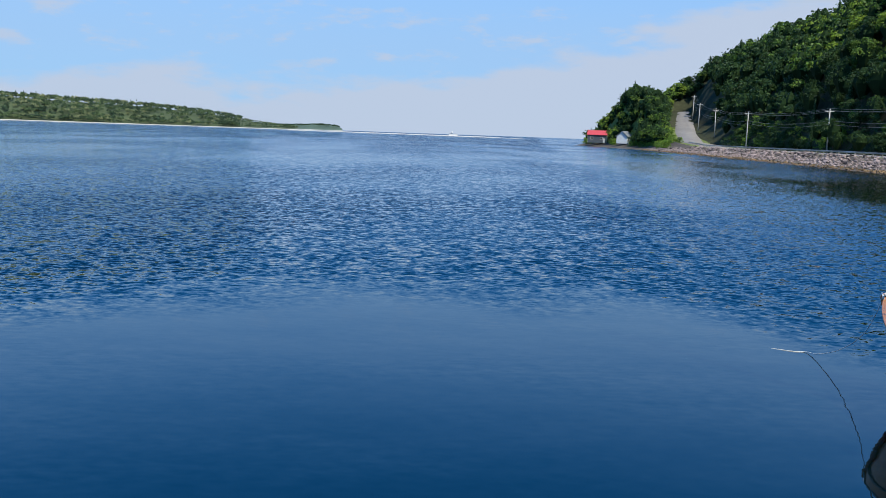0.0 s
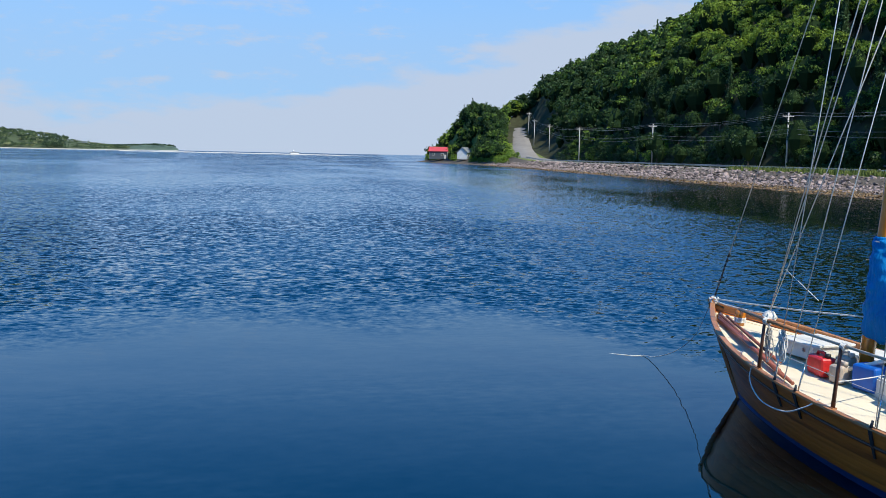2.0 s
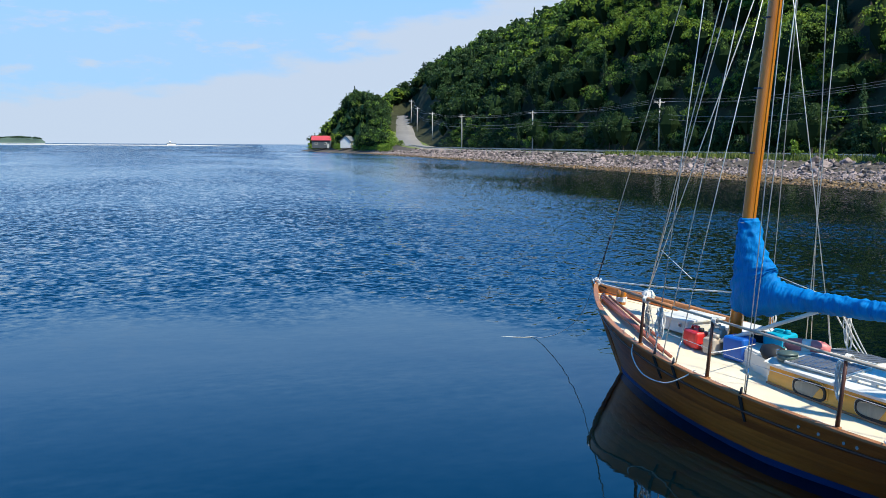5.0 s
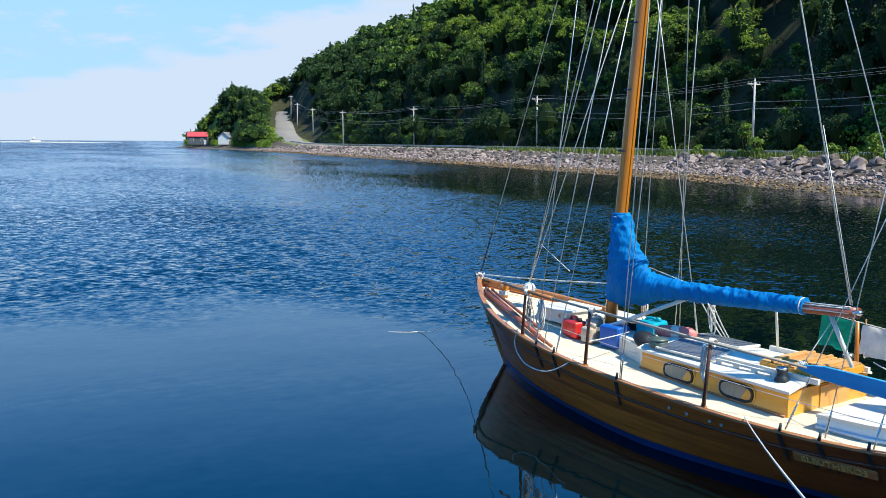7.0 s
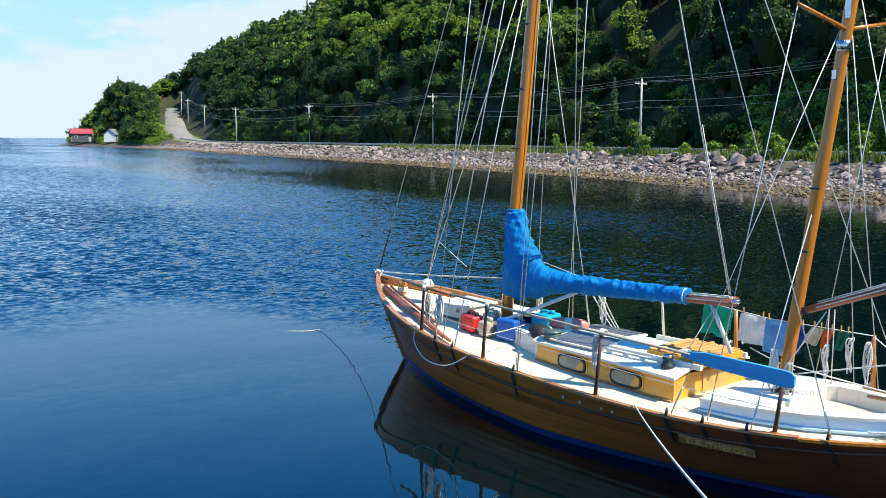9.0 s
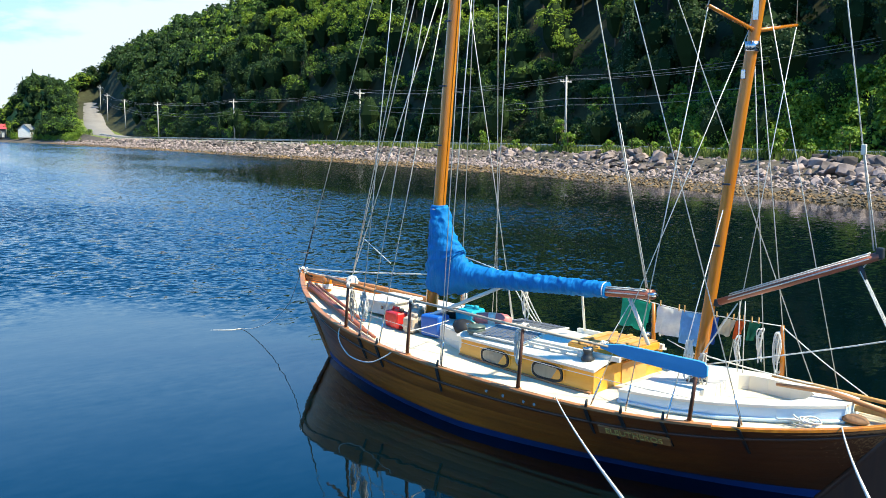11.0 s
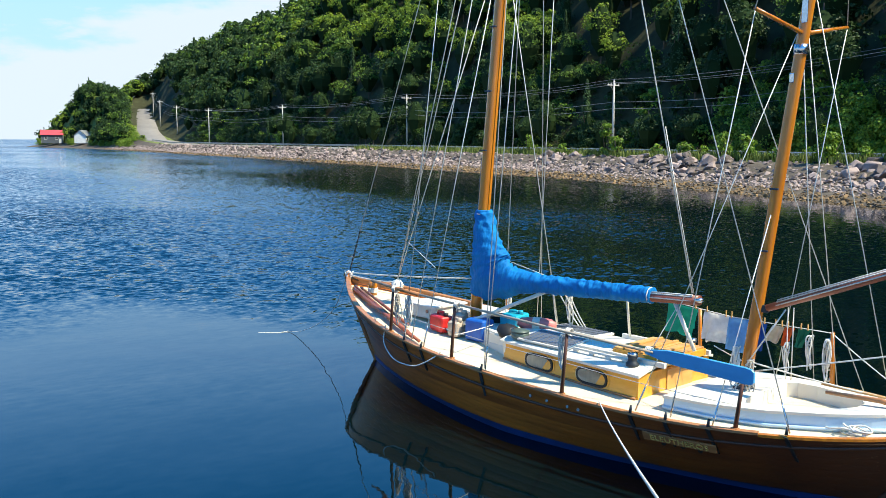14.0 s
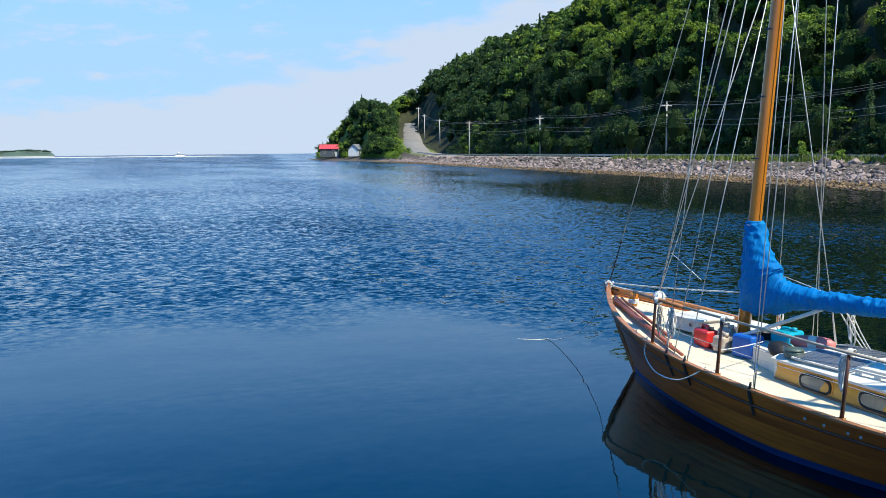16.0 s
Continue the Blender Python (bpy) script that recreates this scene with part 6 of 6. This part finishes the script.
def bush(x, y, height, radius, seed, count=420, young=True, name="bush", label="leafy green bush at the roadside"):
    z = land_level(x, y)
    t = thing(name, label, "bush" if name == "bush" else "tree", Matrix.Translation((x, y, z - 0.05)), "roadside bushes")
    leaves = leaf_cloud(int(count * 1.7), 0.21, height, radius, "shrub", seed)
    part("leaves", quads_mesh("leaves", leaves, LEAF_YOUNG if young else LEAF), None, t)
    bm = bmesh.new()
    r = random.Random(seed)
    for k in range(5):
        a = r.uniform(0, 6.28)
        tube([(0, 0, -0.2), (0.25 * radius * math.cos(a), 0.25 * radius * math.sin(a), height * 0.4), (0.5 * radius * math.cos(a), 0.5 * radius * math.sin(a), height * r.uniform(0.7, 0.9))], [0.05, 0.035, 0.015], 5, bm)
    part("stems", bm, BARK, t)


# shrubs on the verge between the barrier and the stones
for k, (off, y, h, rad, n) in enumerate(((9.6, 68.5, 4.0, 1.2, 640), (9.8, 66.8, 2.3, 1.2, 340), (9.5, 49.6, 2.5, 1.4, 460), (9.7, 47.2, 2.3, 1.3, 420), (9.4, 38.4, 2.4, 1.7, 540), (9.8, 32.0, 3.0, 1.35, 540), (9.8, 27.5, 1.9, 1.2, 340), (9.8, 56.0, 1.6, 1.1, 300), (9.9, 60.5, 1.5, 1.0, 260), (9.8, 83.0, 2.5, 1.1, 300), (9.8, 76.0, 1.4, 0.9, 200), (9.7, 43.5, 1.5, 1.0, 260), (9.9, 23.0, 2.2, 1.3, 380), (10.0, 35.5, 1.3, 1.0, 240), (10.0, 53.0, 1.3, 1.0, 220))):
    bush(shore(y) + off, y, h, rad, 40 + k, n)


def build_verge_grass():
    """Tufts of long grass along the top of the bank."""
    r = np.random.default_rng(12)
    quads = []
    n = 17000
    ys = 14 + 120 * r.random(n) ** 1.7
    for y in ys:
        o = 8.7 + 2.1 * r.random() ** 0.8
        x = shore(y) + o
        z = bank_level(o)
        h = r.uniform(0.3, 0.85)
        a = r.uniform(0, math.pi)
        dx, dy = 0.05 * math.cos(a), 0.05 * math.sin(a)
        lx, ly = r.normal(0, 0.12, 2)
        quads.append([(x - dx, y - dy, z - 0.05), (x + dx, y + dy, z - 0.05), (x + dx * 0.5 + lx, y + dy * 0.5 + ly, z + h), (x - dx * 0.5 + lx, y - dy * 0.5 + ly, z + h)])
    t = tagged(new("verge_grass"), "long green grass along the top of the bank", "grass", kind="stuff")
    part("blades", quads_mesh("blades", np.array(quads), GRASS), None, t)


build_verge_grass()


def build_thicket():
    """Low leafy growth at the foot of the hillside, behind the road."""
    r = np.random.default_rng(21)
    kinds = [(leaf_cloud(200, 0.32, h, rad, "shrub", 60 + k), None) for k, (h, rad) in enumerate(((3.0, 1.8), (2.2, 1.6), (4.2, 2.0), (5.4, 2.1)))]
    kinds += [(leaf_cloud(900, 0.19, h, rad, "shrub", 70 + k), None) for k, (h, rad) in enumerate(((4.2, 2.0), (3.6, 2.3), (5.0, 2.1)))]
    spots = []
    for _ in range(520):
        y = 5 + 130 * r.random() ** 1.2
        o = 20.5 + 9 * r.random() ** 1.3
        x = shore(y) + o
        spots.append((x, y, land_level(x, y) - 0.2, r.uniform(0.6, 1.15), r.uniform(0, 6.28), int(r.integers(0, 4))))
    for _ in range(64):
        y = r.uniform(16, 62)
        x = shore(y) + 20.5 + 3.5 * r.random()
        spots.append((x, y, land_level(x, y) - 0.2, r.uniform(0.75, 1.3), r.uniform(0, 6.28), int(4 + r.integers(0, 3))))
    for _ in range(190):
        y = 130 + 160 * r.random()
        o = 20.5 + 6 * r.random()
        x = shore(y) + o
        if abs(x - road_line(y)[0]) < 6.0:
            continue
        spots.append((x, y, land_level(x, y) - 0.2, r.uniform(0.8, 1.3), r.uniform(0, 6.28), int(r.integers(0, 4))))
    for _ in range(230):
        y = r.uniform(296, 440)
        x = float(np.interp(y, SHORE_Y, SHORE_X)) + r.uniform(4.5, 9)
        if hides_house(x, y):
            continue
        spots.append((x, y, land_level(x, y) - 0.2, r.uniform(0.5, 0.9), r.uniform(0, 6.28), int(r.integers(0, 4))))
    # away from the bright saplings, dark leaves put the foot's shade into colour
    forest("thicket", spots, kinds, [LEAF_YOUNG, LEAF_DEEP], "light and deep green saplings and shrubs along the foot of the hill", kind_of=lambda spot: 0 if (spot[1] < 66 or spot[1] > 300) and spot[2] < 8 or math.sin(spot[4] * 29) > 0.86 else 1)


build_thicket()

# ---- the houses on the point ----
HOUSE_DARK = surface("dark_clapboard", (0.07, 0.085, 0.10), 0.7, scale=1.0, stretch=(1, 1, 6))
HOUSE_WHITE = surface("white_clapboard", (0.75, 0.75, 0.72), 0.7, scale=1.0, stretch=(1, 1, 6))
ROOF_RED = surface("red_metal_roof", (0.52, 0.07, 0.075), 0.45, second=(0.42, 0.05, 0.055), scale=1.5)
ROOF_GREY = surface("grey_shingles", (0.17, 0.18, 0.19), 0.9, scale=3)


def house(x, y, z, long, deep, wall, rise, turn, wall_mat, end_mat, roof_mat, label):
    t = thing("house", label, "house", Matrix.Translation((x, y, z)) @ Matrix.Rotation(radians(turn), 4, "Z"))
    part("wall", box(0, 0, wall / 2, long, deep, wall, 0.02), wall_mat, t)
    for sx in (-1, 1):
        bm = bmesh.new()
        a = [bm.verts.new((sx * (long / 2 + dx), y_, z_)) for dx in (0.0, 0.03) for y_, z_ in ((-deep / 2 - 0.03, 0.0), (deep / 2 + 0.03, 0.0), (deep / 2 + 0.03, wall), (0, wall + rise), (-deep / 2 - 0.03, wall))]
        bm.faces.new(a[:5])
        bm.faces.new(a[5:])
        for k in range(5):
            bm.faces.new((a[k], a[(k + 1) % 5], a[5 + (k + 1) % 5], a[5 + k]))
        bmesh.ops.recalc_face_normals(bm, faces=bm.faces[:])
        part("gable", bm, end_mat, t)
    bm = bmesh.new()
    for s in (-1, 1):
        lo = Vector((0, s * (deep / 2 + 0.45), wall - 0.25 * rise / deep * 2))
        hi = Vector((0, 0, wall + rise + 0.08))
        vs = [bm.verts.new(p + Vector((e * (long / 2 + 0.4), 0, d))) for d in (0, 0.14) for p, e in ((lo, -1), (lo, 1), (hi, 1), (hi, -1))]
        for q in ((0, 1, 2, 3), (4, 5, 6, 7), (0, 1, 5, 4), (1, 2, 6, 5), (2, 3, 7, 6), (3, 0, 4, 7)):
            bm.faces.new([vs[i] for i in q])
    bmesh.ops.recalc_face_normals(bm, faces=bm.faces[:])
    part("roof", bm, roof_mat, t)
    for wx in (-long * 0.28, long * 0.22):
        w = part("window", box(wx, -deep / 2 - 0.03, wall * 0.58, 1.2, 0.08, 1.1, 0.01), WHITE, t)
        part("pane", box(wx, -deep / 2 - 0.06, wall * 0.58, 1.0, 0.05, 0.9), CLEAR, w)
    part("door", box(long * 0.38, -deep / 2 - 0.03, 1.0, 0.95, 0.08, 2.0, 0.01), WHITE, t)
    return t


house(69.3, 405.0, 1.7, 8.4, 6.0, 3.6, 1.8, -14, HOUSE_DARK, HOUSE_WHITE, ROOF_RED, "small dark clapboard house with a red roof on the point")
house(75.0, 372.0, 1.9, 5.8, 4.6, 3.0, 2.0, 56, HOUSE_WHITE, HOUSE_WHITE, ROOF_GREY, "white clapboard house half hidden among trees")

# ---- the far shore ----


def far_land(name, label, centre, bearing_a, bearing_b, distance, heights, material, depth=260.0):
    """A low coast seen across the water, with heights along it."""
    verts, faces = [], []
    n = 60
    for k in range(n + 1):
        f = k / n
        b = radians(bearing_a + (bearing_b - bearing_a) * f)
        d = distance[0] + (distance[1] - distance[0]) * f
        h = float(np.interp(f, [q[0] for q in heights], [q[1] for q in heights]))
        for o, z in ((-30, -1.0), (0, 0.2), (6, 1.3), (22, 2.4), (60, h * 0.55), (depth * 0.6, h * 0.95), (depth, h)):
            r = d + o
            verts.append((r * math.sin(b), r * math.cos(b), z if o < 20 else max(2.5, z + noise.noise((k * 0.4, o * 0.05, 1)) * 1.5)))
    for k in range(n):
        for j in range(6):
            a = k * 7 + j
            faces.append((a, a + 1, a + 8, a + 7))
    me = mesh_of(name, verts, faces, SAND, True)
    me.materials.append(material)
    for p in me.polygons:
        p.material_index = 0 if p.index % 6 < 2 else 1
    tagged(new(name, me), label, "ground", kind="structure")


FIELD = surface("meadow", (0.07, 0.095, 0.035), 0.9, scale=0.02)
far_land("far_shore", "low wooded shore with a pale beach across the inlet", None, -60, -9.6, (1150, 1900), ((0, 44), (0.5, 44), (0.66, 44), (0.81, 38), (0.877, 31), (0.946, 15), (0.98, 7), (1, 4)), FIELD)
far_land("far_cape", "distant wooded cape with a pale cliff at its end", None, -12.5, -6.75, (2600, 2750), ((0, 8), (0.4, 14), (0.75, 22), (0.93, 18), (1, 6)), surface("cape_woods", (0.085, 0.13, 0.09), 0.95, scale=0.02), 160.0)


def build_far_trees():
    r = np.random.default_rng(31)
    kinds = [(leaf_cloud(95, 1.9, h, rad, "broad", 80 + k), None) for k, (h, rad) in enumerate(((13, 5.5), (11, 5.0), (15, 6.0)))]
    kinds.append((leaf_cloud(60, 1.8, 17, 3.2, "spire", 90), None))
    hs = ((0, 44), (0.5, 44), (0.66, 44), (0.81, 38), (0.877, 31), (0.946, 15), (0.98, 7), (1, 4))
    spots = []
    for _ in range(2300):
        f = r.uniform(0.55, 1.0)
        b = radians(-60 + 50.4 * f)
        d = 1150 + 750 * f
        h = float(np.interp(f, [q[0] for q in hs], [q[1] for q in hs]))
        o = 8 + 240 * r.random() ** 1.5
        z = float(np.interp(o, [0, 22, 60, 156, 260], [0.4, 3.0, max(3, h * 0.55), h * 0.95, h]))
        s = r.uniform(0.55, 1.05) * (0.55 if f > 0.93 else 1)
        spots.append(((d + o) * math.sin(b), (d + o) * math.cos(b), z - 1, s, r.uniform(0, 6.28), 3 if r.random() < 0.04 else int(r.integers(0, 3))))
    far_leaves = [LEAF_FAR, LEAF_FAR_DARK, LEAF_FAR_PALE]
    far_kind = lambda spot: 1 if spot[5] == 3 or math.sin(spot[4] * 31) < -0.15 else 2 if math.sin(spot[4] * 31) > 0.82 else 0
    forest("far_shore_wood", spots, kinds, far_leaves, "mixed green woods along the far shore", None, far_kind)
    spots = []
    for _ in range(500):
        f = r.uniform(0.0, 0.97)
        b = radians(-12.5 + 5.75 * f)
        d = 2600 + 150 * f + r.uniform(20, 155)
        h = float(np.interp(f, [0, 0.4, 0.75, 0.93, 1], [8, 14, 22, 18, 6]))
        spots.append((d * math.sin(b), d * math.cos(b), h * 0.6, r.uniform(0.4, 0.7), r.uniform(0, 6.28), int(r.integers(0, 3))))
    forest("cape_wood", spots, kinds, LEAF_FAR_DARK, "distant woods on the cape")


build_far_trees()


def build_sand_bar():
    verts, faces = [], []
    n = 80
    for k in range(n + 1):
        f = k / n
        b = radians(-10.2 + 15.6 * f)
        d = 1450 - 300 * f
        w = 26 * min(1, (1 - f) * 6 + 0.05) * (0.8 + 0.4 * noise.noise((f * 9, 1, 1)))
        top = 1.15 * min(1.0, (1 - f) * 5 + 0.05) * (0.85 + 0.25 * noise.noise((f * 14, 2, 1)))
        for o, z in ((-w, -0.3), (-w * 0.5, top * 0.6), (0, top), (w, top * 0.7), (w * 1.6, -0.3)):
            verts.append(((d + o) * math.sin(b), (d + o) * math.cos(b), z))
    for k in range(n):
        for j in range(4):
            a = k * 5 + j
            faces.append((a, a + 1, a + 6, a + 5))
    tagged(new("sand_bar", mesh_of("sand_bar", verts, faces, SAND, True)), "long low pale sand bar across the mouth of the inlet", "sand bar", kind="structure")


build_sand_bar()


def build_beacon():
    """A small white building with a tower on the bar."""
    b, d = radians(0.42), 1250
    t = thing("beacon_house", "small white beacon house far off on the sand bar", "building", Matrix.Translation((d * math.sin(b), d * math.cos(b), 0.5)))
    part("wall", box(0, 0, 1.2, 12, 6, 2.4, 0.05), HOUSE_WHITE, t)
    part("roof", box(0, 0, 2.65, 12.6, 6.6, 0.6, 0.2), ROOF_GREY, t)
    part("tower", lathe([(1.8, 0), (1.4, 3.4), (1.6, 3.6), (1.0, 4.4), (0.1, 5.2)], 12, at=(-2, 0, 1)), HOUSE_WHITE, t)


build_beacon()
